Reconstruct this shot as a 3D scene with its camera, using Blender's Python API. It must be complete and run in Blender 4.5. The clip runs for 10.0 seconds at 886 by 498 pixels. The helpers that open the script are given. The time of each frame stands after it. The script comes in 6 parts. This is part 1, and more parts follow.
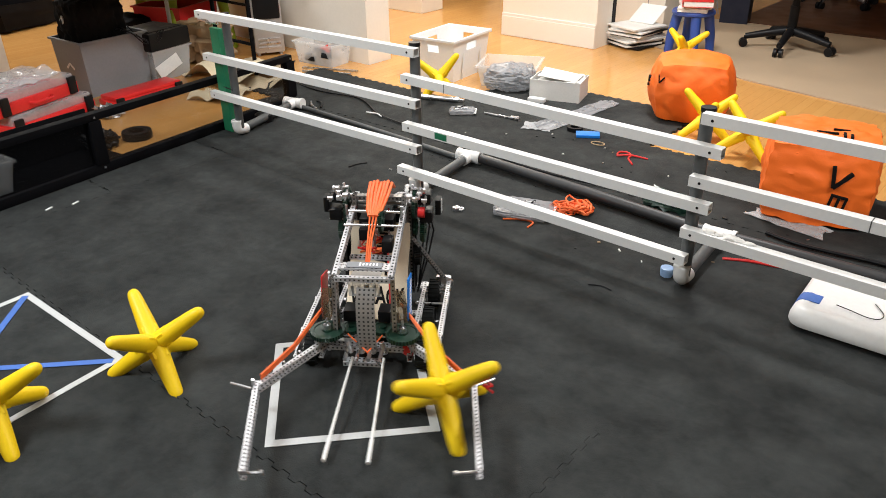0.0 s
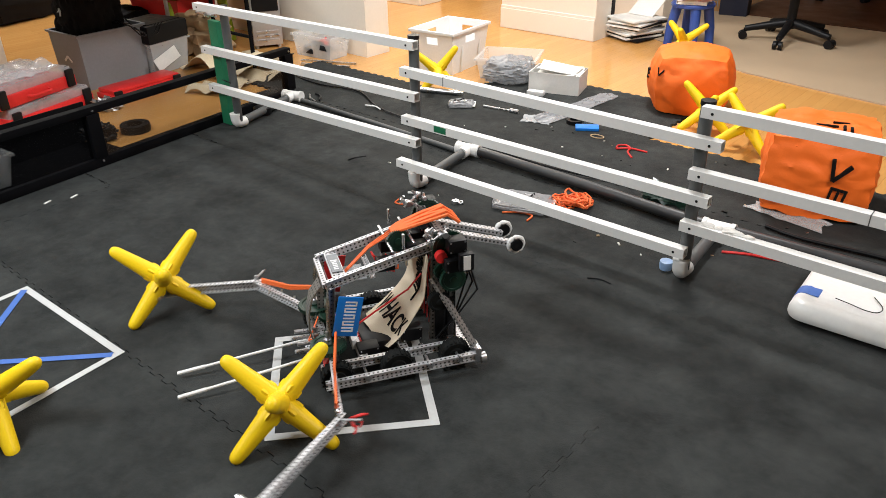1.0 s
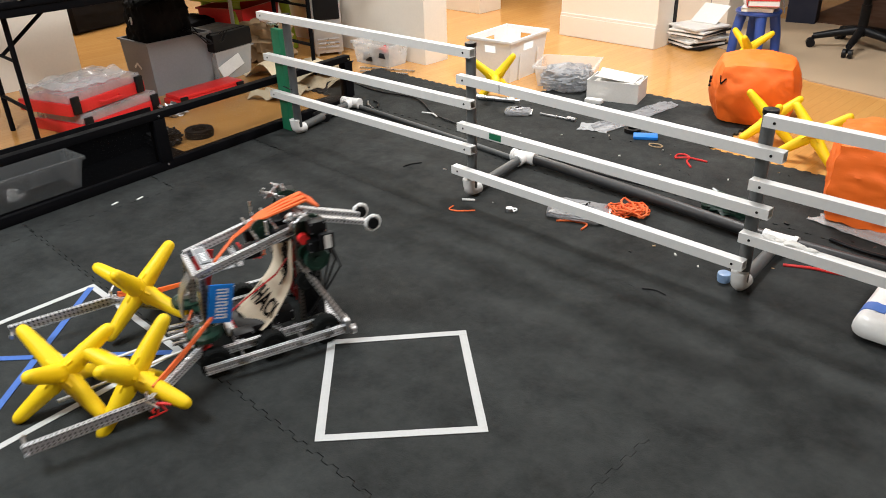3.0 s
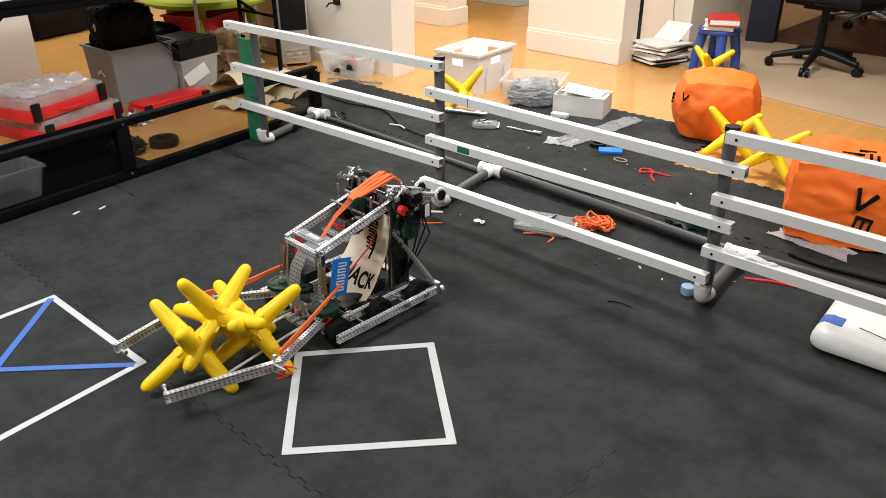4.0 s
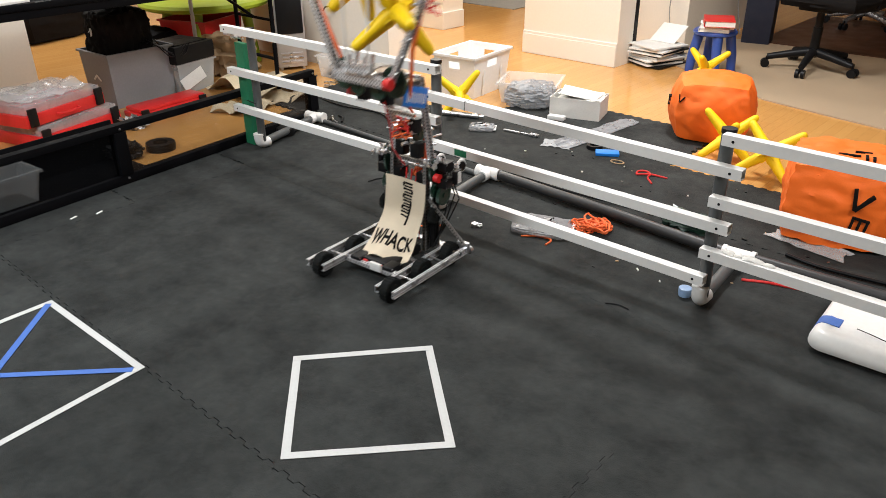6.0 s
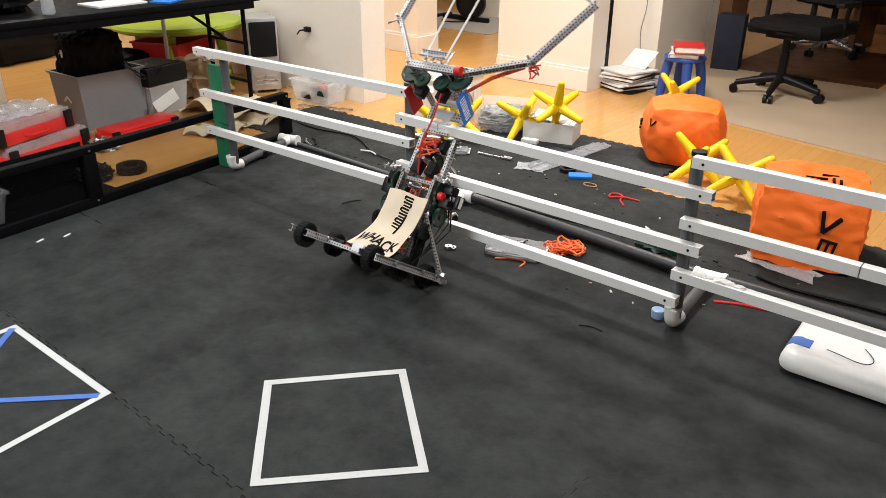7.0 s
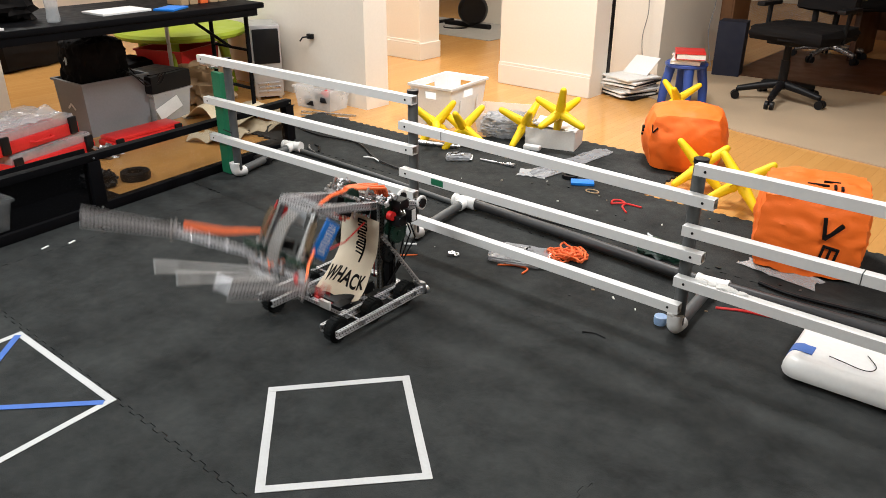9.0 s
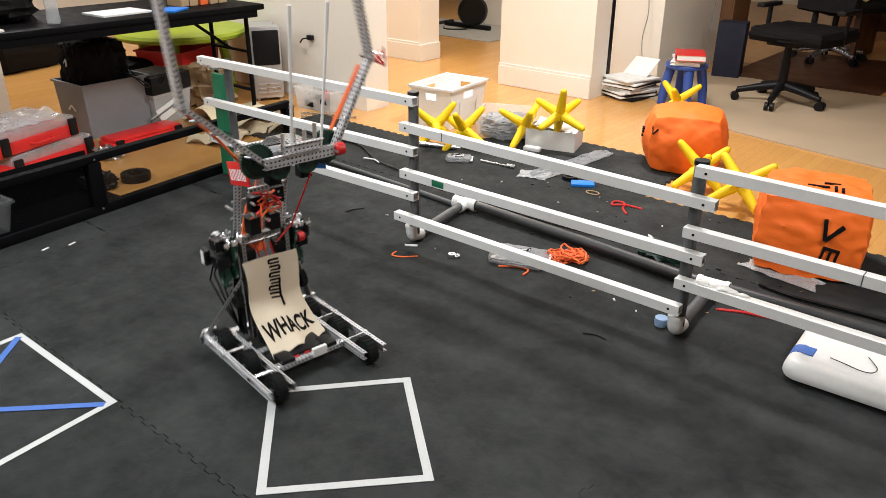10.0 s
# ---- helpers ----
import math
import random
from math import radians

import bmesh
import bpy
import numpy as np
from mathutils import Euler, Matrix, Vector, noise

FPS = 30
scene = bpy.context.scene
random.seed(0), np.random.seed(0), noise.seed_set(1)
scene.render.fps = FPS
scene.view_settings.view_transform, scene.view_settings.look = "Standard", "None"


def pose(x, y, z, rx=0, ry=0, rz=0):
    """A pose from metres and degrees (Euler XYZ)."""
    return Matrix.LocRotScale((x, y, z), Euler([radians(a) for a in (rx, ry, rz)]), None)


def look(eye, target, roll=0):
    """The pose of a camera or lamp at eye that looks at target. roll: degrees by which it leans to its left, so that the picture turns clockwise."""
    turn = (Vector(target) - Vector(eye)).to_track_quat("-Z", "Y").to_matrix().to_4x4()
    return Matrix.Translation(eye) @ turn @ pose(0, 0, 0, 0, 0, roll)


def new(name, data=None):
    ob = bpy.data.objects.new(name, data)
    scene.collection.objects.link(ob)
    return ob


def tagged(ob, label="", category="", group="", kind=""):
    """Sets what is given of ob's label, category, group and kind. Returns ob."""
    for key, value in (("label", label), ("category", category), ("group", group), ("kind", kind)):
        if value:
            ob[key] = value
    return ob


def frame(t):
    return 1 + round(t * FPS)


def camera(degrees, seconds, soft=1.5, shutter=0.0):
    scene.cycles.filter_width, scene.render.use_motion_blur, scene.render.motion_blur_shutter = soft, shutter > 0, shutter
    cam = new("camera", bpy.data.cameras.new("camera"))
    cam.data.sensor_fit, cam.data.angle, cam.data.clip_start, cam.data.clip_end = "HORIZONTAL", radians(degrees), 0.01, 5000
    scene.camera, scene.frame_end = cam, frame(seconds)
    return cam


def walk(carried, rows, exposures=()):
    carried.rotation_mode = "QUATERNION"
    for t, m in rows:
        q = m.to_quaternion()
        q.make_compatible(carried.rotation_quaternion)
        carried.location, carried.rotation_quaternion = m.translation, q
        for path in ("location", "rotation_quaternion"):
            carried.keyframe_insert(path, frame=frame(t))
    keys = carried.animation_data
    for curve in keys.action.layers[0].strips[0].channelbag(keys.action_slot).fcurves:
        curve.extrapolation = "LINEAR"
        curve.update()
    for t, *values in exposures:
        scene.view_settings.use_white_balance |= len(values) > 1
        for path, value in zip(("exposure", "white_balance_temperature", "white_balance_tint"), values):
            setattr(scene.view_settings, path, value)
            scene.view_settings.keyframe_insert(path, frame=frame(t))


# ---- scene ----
cam = camera(60.2, 10.0, soft=0.85, shutter=0.5)
PATH = [
    (0, (0.314, 0.082, 1.335), (-0.842, 1.419, 0.399), -0.9),
    (0.5, (0.312, 0.083, 1.337), (-0.843, 1.409, 0.384), -0.6),
    (1, (0.311, 0.083, 1.337), (-0.837, 1.415, 0.384), -0.9),
    (1.5, (0.308, 0.08, 1.338), (-0.841, 1.411, 0.385), -0.7),
    (2, (0.31, 0.079, 1.338), (-0.84, 1.407, 0.382), -0.9),
    (2.2, (0.31, 0.083, 1.338), (-0.842, 1.41, 0.382), -1.0),
    (2.5, (0.308, 0.074, 1.341), (-0.902, 1.351, 0.391), -1.6),
    (2.7, (0.324, 0.088, 1.337), (-0.945, 1.316, 0.398), -2.4),
    (3.8, (0.31, 0.073, 1.336), (-0.899, 1.383, 0.429), -0.2),
    (4, (0.317, 0.074, 1.342), (-0.887, 1.389, 0.434), -0.3),
    (4.5, (0.316, 0.073, 1.343), (-0.88, 1.392, 0.432), -0.3),
    (5, (0.315, 0.074, 1.343), (-0.884, 1.391, 0.434), -0.6),
    (5.5, (0.315, 0.073, 1.344), (-0.888, 1.391, 0.44), -0.6),
    (6, (0.316, 0.073, 1.345), (-0.884, 1.394, 0.443), -0.5),
    (6.1, (0.319, 0.076, 1.346), (-0.876, 1.41, 0.457), -0.5),
    (6.2, (0.327, 0.085, 1.347), (-0.857, 1.452, 0.492), -0.5),
    (7.3, (0.314, 0.079, 1.335), (-0.846, 1.468, 0.484), 0.7),
    (7.5, (0.314, 0.072, 1.345), (-0.84, 1.462, 0.487), 1.0),
    (8, (0.313, 0.07, 1.343), (-0.848, 1.463, 0.5), 0.6),
    (8.5, (0.313, 0.069, 1.35), (-0.851, 1.461, 0.508), 0.4),
    (9, (0.317, 0.073, 1.348), (-0.859, 1.458, 0.513), 0.2),
    (9.5, (0.316, 0.068, 1.351), (-0.861, 1.456, 0.52), 0.2),
    (10, (0.313, 0.071, 1.35), (-0.863, 1.458, 0.517), 0.2),
]
walk(cam, [(t, look(eye, target, roll)) for t, eye, target, roll in PATH])

# ---- world and lights ----
world = bpy.data.worlds.new("world")
scene.world = world
world.use_nodes = True
world.node_tree.nodes["Background"].inputs[0].default_value = (1.0, 0.95, 0.88, 1)
world.node_tree.nodes["Background"].inputs[1].default_value = 0.03
scene.view_settings.exposure = 0.0


def ceiling_lamp(name, x, y, z, sx, sy, watts, colour=(1.0, 0.995, 0.98)):
    light = bpy.data.lights.new(name, "AREA")
    light.shape, light.size, light.size_y = "RECTANGLE", sx, sy
    light.energy, light.color = watts, colour
    ob = new(name, light)
    ob.matrix_basis = pose(x, y, z)
    return ob


# Room lamps out of view; places and watts tuned to each area's brightness.
ceiling_lamp("unseen_room_light", -1.5, 1.2, 2.52, 0.9, 0.5, 16)
# Added to brighten the floor and white case at the right.
ceiling_lamp("unseen_room_light", 1.3, 2.0, 2.52, 0.7, 0.5, 68)
ceiling_lamp("unseen_room_light", -1.6, 3.9, 2.52, 0.6, 0.4, 82)
ceiling_lamp("unseen_room_light", -3.6, 2.6, 2.52, 1.2, 0.6, 34)
# Added cool lamp that lifts the left floor and the robot's front.
ceiling_lamp("unseen_room_light", -2.3, -0.6, 2.52, 1.2, 0.6, 112, (0.9, 0.97, 1.0))
# Added to light the wood floor beyond the table.
ceiling_lamp("unseen_room_light", -6.6, 2.6, 2.52, 1.2, 0.6, 60)
ceiling_lamp("hall_light", -4.2, 5.2, 2.52, 1.0, 0.6, 74, (1.0, 0.955, 0.87))
ceiling_lamp("hall_light", -5.2, 7.6, 2.52, 0.8, 0.6, 50, (1.0, 0.96, 0.89))
ceiling_lamp("office_light", -0.2, 8.0, 2.52, 0.6, 0.6, 3, (1.0, 0.85, 0.66))


# ---- materials ----
def material(name, colour, rough=0.5, metal=0.0, var=0.12, scale=12.0, fine=90.0, bump=0.0, spec=0.5, alpha=1.0, transmission=0.0, emit=0.0):
    """A surface with large blotches and fine grain in colour, gloss and relief."""
    m = bpy.data.materials.new(name)
    m.use_nodes = True
    nt = m.node_tree
    p = nt.nodes["Principled BSDF"]
    tc = nt.nodes.new("ShaderNodeTexCoord")
    n1 = nt.nodes.new("ShaderNodeTexNoise")
    n1.inputs["Scale"].default_value, n1.inputs["Detail"].default_value = scale, 5
    n2 = nt.nodes.new("ShaderNodeTexNoise")
    n2.inputs["Scale"].default_value, n2.inputs["Detail"].default_value = fine, 3
    nt.links.new(tc.outputs["Object"], n1.inputs["Vector"])
    nt.links.new(tc.outputs["Object"], n2.inputs["Vector"])
    add = nt.nodes.new("ShaderNodeMath")
    add.operation = "ADD"
    nt.links.new(n1.outputs[0], add.inputs[0])
    nt.links.new(n2.outputs[0], add.inputs[1])
    ramp = nt.nodes.new("ShaderNodeMapRange")
    ramp.inputs["From Min"].default_value, ramp.inputs["From Max"].default_value = 0.6, 1.4
    ramp.inputs["To Min"].default_value, ramp.inputs["To Max"].default_value = 1 - var, 1 + var
    nt.links.new(add.outputs[0], ramp.inputs["Value"])
    mix = nt.nodes.new("ShaderNodeVectorMath")
    mix.operation = "MULTIPLY"
    mix.inputs[0].default_value = colour
    nt.links.new(ramp.outputs[0], mix.inputs[1])
    nt.links.new(mix.outputs[0], p.inputs["Base Color"])
    rr = nt.nodes.new("ShaderNodeMapRange")
    rr.inputs["From Min"].default_value, rr.inputs["From Max"].default_value = 0.3, 0.7
    rr.inputs["To Min"].default_value, rr.inputs["To Max"].default_value = max(0.02, rough - 0.1), min(1, rough + 0.1)
    nt.links.new(n1.outputs[0], rr.inputs["Value"])
    nt.links.new(rr.outputs[0], p.inputs["Roughness"])
    p.inputs["Metallic"].default_value = metal
    p.inputs["Specular IOR Level"].default_value = spec
    p.inputs["Alpha"].default_value = alpha
    p.inputs["Transmission Weight"].default_value = transmission
    if emit:
        p.inputs["Emission Color"].default_value = (*colour, 1)
        p.inputs["Emission Strength"].default_value = emit
    if bump:
        b = nt.nodes.new("ShaderNodeBump")
        b.inputs["Strength"].default_value, b.inputs["Distance"].default_value = bump, 0.004
        nt.links.new(add.outputs[0], b.inputs["Height"])
        nt.links.new(b.outputs[0], p.inputs["Normal"])
    return m


def node_math(nt, op, a, b=0.0):
    n = nt.nodes.new("ShaderNodeMath")
    n.operation = op
    for k, v in ((0, a), (1, b)):
        if isinstance(v, (int, float)):
            n.inputs[k].default_value = v
        else:
            nt.links.new(v, n.inputs[k])
    return n.outputs[0]


def perforated(name, colour, pitch=0.0127, hole=0.21):
    """Bare aluminium channel with a grid of small punched holes, at the real spacing, on all faces."""
    m = material(name, colour, 0.36, 0.45, 0.12, 20, 160, 0.05)
    nt = m.node_tree
    p = nt.nodes["Principled BSDF"]
    tc = nt.nodes.new("ShaderNodeTexCoord")
    sep = nt.nodes.new("ShaderNodeSeparateXYZ")
    nt.links.new(tc.outputs["UV"], sep.inputs[0])
    d = []
    for k in (0, 1):
        f = node_math(nt, "FRACT", node_math(nt, "DIVIDE", sep.outputs[k], pitch))
        d.append(node_math(nt, "ABSOLUTE", node_math(nt, "SUBTRACT", f, 0.5)))
    inside = node_math(nt, "LESS_THAN", node_math(nt, "MAXIMUM", d[0], d[1]), hole)
    old = p.inputs["Base Color"].links[0].from_socket
    mix = nt.nodes.new("ShaderNodeMix")
    mix.data_type = "RGBA"
    nt.links.new(inside, mix.inputs[0])
    nt.links.new(old, mix.inputs[6])
    mix.inputs[7].default_value = (0.02, 0.02, 0.02, 1)
    nt.links.new(mix.outputs[2], p.inputs["Base Color"])
    nt.links.new(node_math(nt, "MULTIPLY", node_math(nt, "SUBTRACT", 1.0, inside), 0.45), p.inputs["Metallic"])
    return m


def foam_material():
    """Black EVA foam: leathery pebble relief, dusty pale patches and scuffs, each tile a little different."""
    m = material("black_foam", (0.0128, 0.0137, 0.0139), 0.76, 0, 0.45, 22, 260, 0.5, 0.12)
    nt = m.node_tree
    p = nt.nodes["Principled BSDF"]
    geo = nt.nodes.new("ShaderNodeNewGeometry")
    info = nt.nodes.new("ShaderNodeObjectInfo")
    dust = nt.nodes.new("ShaderNodeTexNoise")
    dust.inputs["Scale"].default_value, dust.inputs["Detail"].default_value, dust.inputs["Roughness"].default_value = 4.6, 10, 0.76
    nt.links.new(geo.outputs["Position"], dust.inputs["Vector"])
    r = nt.nodes.new("ShaderNodeMapRange")
    r.inputs["From Min"].default_value, r.inputs["From Max"].default_value = 0.32, 0.80
    nt.links.new(dust.outputs[0], r.inputs["Value"])
    mix = nt.nodes.new("ShaderNodeMix")
    mix.data_type = "RGBA"
    old = p.inputs["Base Color"].links[0].from_socket
    nt.links.new(r.outputs[0], mix.inputs[0])
    nt.links.new(old, mix.inputs[6])
    mix.inputs[7].default_value = (0.0525, 0.0565, 0.0555, 1)
    tone = nt.nodes.new("ShaderNodeMapRange")
    tone.inputs["To Min"].default_value, tone.inputs["To Max"].default_value = 0.88, 1.12
    nt.links.new(info.outputs["Random"], tone.inputs["Value"])
    mul = nt.nodes.new("ShaderNodeVectorMath")
    mul.operation = "MULTIPLY"
    nt.links.new(mix.outputs[2], mul.inputs[0])
    nt.links.new(tone.outputs[0], mul.inputs[1])
    nt.links.new(mul.outputs[0], p.inputs["Base Color"])
    return m


def wood_floor_material():
    """Varnished honey-coloured strip flooring with narrow boards."""
    m = bpy.data.materials.new("varnished_wood")
    m.use_nodes = True
    nt = m.node_tree
    p = nt.nodes["Principled BSDF"]
    tc = nt.nodes.new("ShaderNodeTexCoord")
    brick = nt.nodes.new("ShaderNodeTexBrick")
    brick.inputs["Scale"].default_value = 1.0
    brick.inputs["Brick Width"].default_value, brick.inputs["Row Height"].default_value = 0.9, 0.057
    brick.inputs["Mortar Size"].default_value = 0.0011
    brick.inputs["Color1"].default_value = (0.57, 0.285, 0.085, 1)
    brick.inputs["Color2"].default_value = (0.61, 0.32, 0.1, 1)
    brick.inputs["Mortar"].default_value = (0.45, 0.215, 0.062, 1)
    turn = nt.nodes.new("ShaderNodeMapping")
    turn.inputs["Rotation"].default_value = (0, 0, radians(90))
    nt.links.new(tc.outputs["Object"], turn.inputs[0])
    nt.links.new(turn.outputs[0], brick.inputs["Vector"])
    grain = nt.nodes.new("ShaderNodeTexNoise")
    stretch = nt.nodes.new("ShaderNodeMapping")
    stretch.inputs["Scale"].default_value = (60, 3, 1)
    nt.links.new(tc.outputs["Object"], stretch.inputs[0])
    nt.links.new(stretch.outputs[0], grain.inputs["Vector"])
    grain.inputs["Detail"].default_value = 6
    g = nt.nodes.new("ShaderNodeMapRange")
    g.inputs["To Min"].default_value, g.inputs["To Max"].default_value = 0.75, 1.25
    nt.links.new(grain.outputs[0], g.inputs["Value"])
    mul = nt.nodes.new("ShaderNodeVectorMath")
    mul.operation = "MULTIPLY"
    nt.links.new(brick.outputs[0], mul.inputs[0])
    nt.links.new(g.outputs[0], mul.inputs[1])
    nt.links.new(mul.outputs[0], p.inputs["Base Color"])
    p.inputs["Roughness"].default_value = 0.17
    wob = nt.nodes.new("ShaderNodeTexNoise")
    wob.inputs["Scale"].default_value = 6
    nt.links.new(tc.outputs["Object"], wob.inputs["Vector"])
    b = nt.nodes.new("ShaderNodeBump")
    b.inputs["Strength"].default_value, b.inputs["Distance"].default_value = 0.12, 0.004
    nt.links.new(wob.outputs[0], b.inputs["Height"])
    nt.links.new(b.outputs[0], p.inputs["Normal"])
    return m


FOAM = foam_material()
WOOD = wood_floor_material()
ALU = perforated("punched_aluminium", (0.6, 0.6, 0.62))
# Same aluminium, darkened to put the tower's shade into its colour.
ALU_SHADED = perforated("shaded_punched_aluminium", (0.3, 0.29, 0.28))
STEEL = material("bare_steel", (0.6, 0.6, 0.62), 0.3, 0.95, 0.1, 30, 200)
YELLOW = material("yellow_foam", (0.86, 0.58, 0.006), 0.5, 0, 0.05, 14, 180, 0.08, 0.35)
WHITE_PVC = material("white_pvc", (0.78, 0.78, 0.77), 0.4, 0, 0.04, 8, 60, 0.02)
GREY_PVC = material("dark_grey_pvc", (0.075, 0.08, 0.082), 0.45, 0, 0.15, 8, 80)
BLACK_PVC = material("black_pipe", (0.03, 0.03, 0.032), 0.45, 0, 0.2, 6, 60)
GREEN = material("green_board", (0.01, 0.16, 0.075), 0.6, 0, 0.15, 9, 80)
BLACK = material("black_plastic", (0.007, 0.007, 0.008), 0.42, 0, 0.25, 20, 120, 0.0, 0.2)
BLACK_METAL = material("black_powder_coat", (0.004, 0.004, 0.005), 0.6, 0, 0.3, 20, 150, 0.03, 0.06)
RUBBER = material("black_rubber", (0.008, 0.009, 0.009), 0.75, 0, 0.3, 30, 200, 0.1, 0.15)
DARK_GREEN = material("dark_green_plastic", (0.006, 0.03, 0.018), 0.4, 0, 0.2, 30, 150)
RED = material("red_plastic", (0.62, 0.02, 0.02), 0.4, 0, 0.1, 10, 90)
BLUE = material("blue_plastic", (0.008, 0.19, 0.68), 0.35, 0, 0.05, 10, 90)
STOOL_BLUE = material("deep_blue_plastic", (0.03, 0.075, 0.32), 0.4, 0, 0.1, 8, 80)
ORANGE = material("orange_rubber", (0.88, 0.16, 0.035), 0.6, 0, 0.1, 30, 200)
BAG = material("orange_nylon_cloth", (0.92, 0.16, 0.012), 0.62, 0, 0.06, 6, 300, 0.12)
INK = material("black_ink", (0.008, 0.007, 0.007), 0.8, 0, 0.2, 20, 120, 0.0, 0.1)
WHITE_INK = material("white_ink", (0.85, 0.86, 0.88), 0.5, 0, 0.02)
CLOTH = material("unbleached_canvas", (0.7, 0.6, 0.46), 0.9, 0, 0.1, 9, 400, 0.25)
TAPE = material("white_masking_tape", (0.49, 0.495, 0.495), 0.7, 0, 0.07, 12, 120, 0.08)
BLUE_TAPE = material("blue_painters_tape", (0.05, 0.13, 0.42), 0.65, 0, 0.1, 12, 120, 0.08)
WALL = material("cream_wall_paint", (0.8, 0.75, 0.67), 0.75, 0, 0.03, 1.5, 60, 0.04)
TRIM = material("white_trim_paint", (0.8, 0.77, 0.71), 0.4, 0, 0.02, 3, 60)
CEIL = material("white_ceiling_paint", (0.6, 0.59, 0.57), 0.9, 0, 0.02, 3, 60)
GREYBOX = material("grey_corrugated_plastic", (0.22, 0.23, 0.245), 0.55, 0, 0.08, 6, 90)
CLEAR = material("clear_plastic", (0.85, 0.87, 0.88), 0.22, 0, 0.05, 8, 60, 0.05, 0.5, 0.3)
FROST = material("hazy_plastic", (0.6, 0.62, 0.64), 0.3, 0, 0.12, 12, 60, 0.1, 0.5, 0.4)
# Dark tint makes the space behind the first panel read near black.
DARK_TINT = material("dark_tinted_panel", (0.003, 0.003, 0.0035), 0.1, 0, 0.1, 8, 60, 0.0, 0.15, 0.55)
PANEL = material("clear_panel", (0.04, 0.025, 0.015), 0.06, 0, 0.02, 8, 60, 0.0, 0.4, 0.3)
GREY_FILM = material("grey_plastic_film", (0.3, 0.31, 0.33), 0.3, 0, 0.3, 14, 60, 0.15, 0.5, 0.6)
WHITE_PLASTIC = material("white_plastic", (0.78, 0.78, 0.77), 0.4, 0, 0.05, 6, 70)
PAPER = material("paper", (0.74, 0.73, 0.7), 0.85, 0, 0.06, 10, 90, 0.1)
CARD = material("cardboard", (0.45, 0.31, 0.18), 0.85, 0, 0.1, 8, 90, 0.1)
CREAM = material("cream_fabric", (0.62, 0.52, 0.36), 0.9, 0, 0.1, 8, 90, 0.2)
LIME = material("lime_green_plastic", (0.33, 0.42, 0.02), 0.45, 0, 0.08, 8, 60)
SILVER = material("silver_case", (0.5, 0.5, 0.51), 0.35, 0.6, 0.06, 8, 90)
CARPET = material("beige_carpet", (0.4, 0.3, 0.2), 0.95, 0, 0.1, 3, 200, 0.3)
BROWN = material("dark_brown_wood", (0.075, 0.028, 0.012), 0.45, 0, 0.25, 5, 60)
BROWN_WALL = material("brown_panelling", (0.2, 0.09, 0.035), 0.6, 0, 0.15, 3, 40)
# Brown-tinted see-through plastic for the claw's side guard strips.
AMBER = material("brownish_clear_plastic", (0.15, 0.105, 0.06), 0.22, 0, 0.25, 14, 90, 0.05, 0.5, 0.5)
SEAT = material("dark_grey_upholstery", (0.008, 0.007, 0.007), 0.85, 0, 0.2, 12, 200, 0.2, 0.1)


# ---- mesh tools ----
def finish(name, bm, mat, parent=None, label="", smooth=False):
    me = bpy.data.meshes.new(name)
    bm.normal_update()
    bm.to_mesh(me)
    bm.free()
    me.materials.append(mat)
    if smooth:
        for f in me.polygons:
            f.use_smooth = True
        me.set_sharp_from_angle(angle=radians(40))
    ob = new(name, me)
    if parent is not None:
        ob.parent = parent
    if label:
        ob["label"] = label
    return ob


def part(name, bm, mat, parent, label="", smooth=True):
    return finish(name, bm, mat, parent, label, smooth)


def root(name, m, label, category, group="", kind=""):
    ob = new(name)
    ob.empty_display_size = 0.05
    ob.matrix_basis = m
    return tagged(ob, label, category, group, kind)


def box(bm, c, s, bevel=0.0, m=None):
    """A box with centre c and sizes s; bevel rounds its edges; m turns it about the origin of its space."""
    r = bmesh.ops.create_cube(bm, size=1)
    vs = r["verts"]
    bmesh.ops.scale(bm, vec=s, verts=vs)
    if bevel:
        es = list({e for v in vs for e in v.link_edges})
        out = bmesh.ops.bevel(bm, geom=es, offset=bevel, segments=2, affect="EDGES", profile=0.6)
        vs = list({v for f in out["faces"] for v in f.verts} | {v for v in vs if v.is_valid})
    bmesh.ops.translate(bm, vec=c, verts=vs)
    if m is not None:
        bmesh.ops.transform(bm, matrix=m, verts=vs)
    return vs


def tube(bm, pts, r, seg=10, r_end=None):
    """A round bar swept along a line of points, with closed ends."""
    pts = [Vector(p) for p in pts]
    rings = []
    n = len(pts)
    up = Vector((0.13, 0.31, 0.94)).normalized()
    for k, p in enumerate(pts):
        d = (pts[min(k + 1, n - 1)] - pts[max(k - 1, 0)]).normalized()
        side = d.cross(up)
        if side.length < 0.05:
            side = d.cross(Vector((1, 0, 0)))
        side.normalize()
        top = side.cross(d)
        rad = r if r_end is None else r + (r_end - r) * k / (n - 1)
        rings.append([bm.verts.new(p + rad * (math.cos(a) * side + math.sin(a) * top)) for a in (2 * math.pi * j / seg for j in range(seg))])
    for a, b in zip(rings, rings[1:]):
        for j in range(seg):
            bm.faces.new((a[j], a[(j + 1) % seg], b[(j + 1) % seg], b[j]))
    bm.faces.new(rings[0][::-1])
    bm.faces.new(rings[-1])


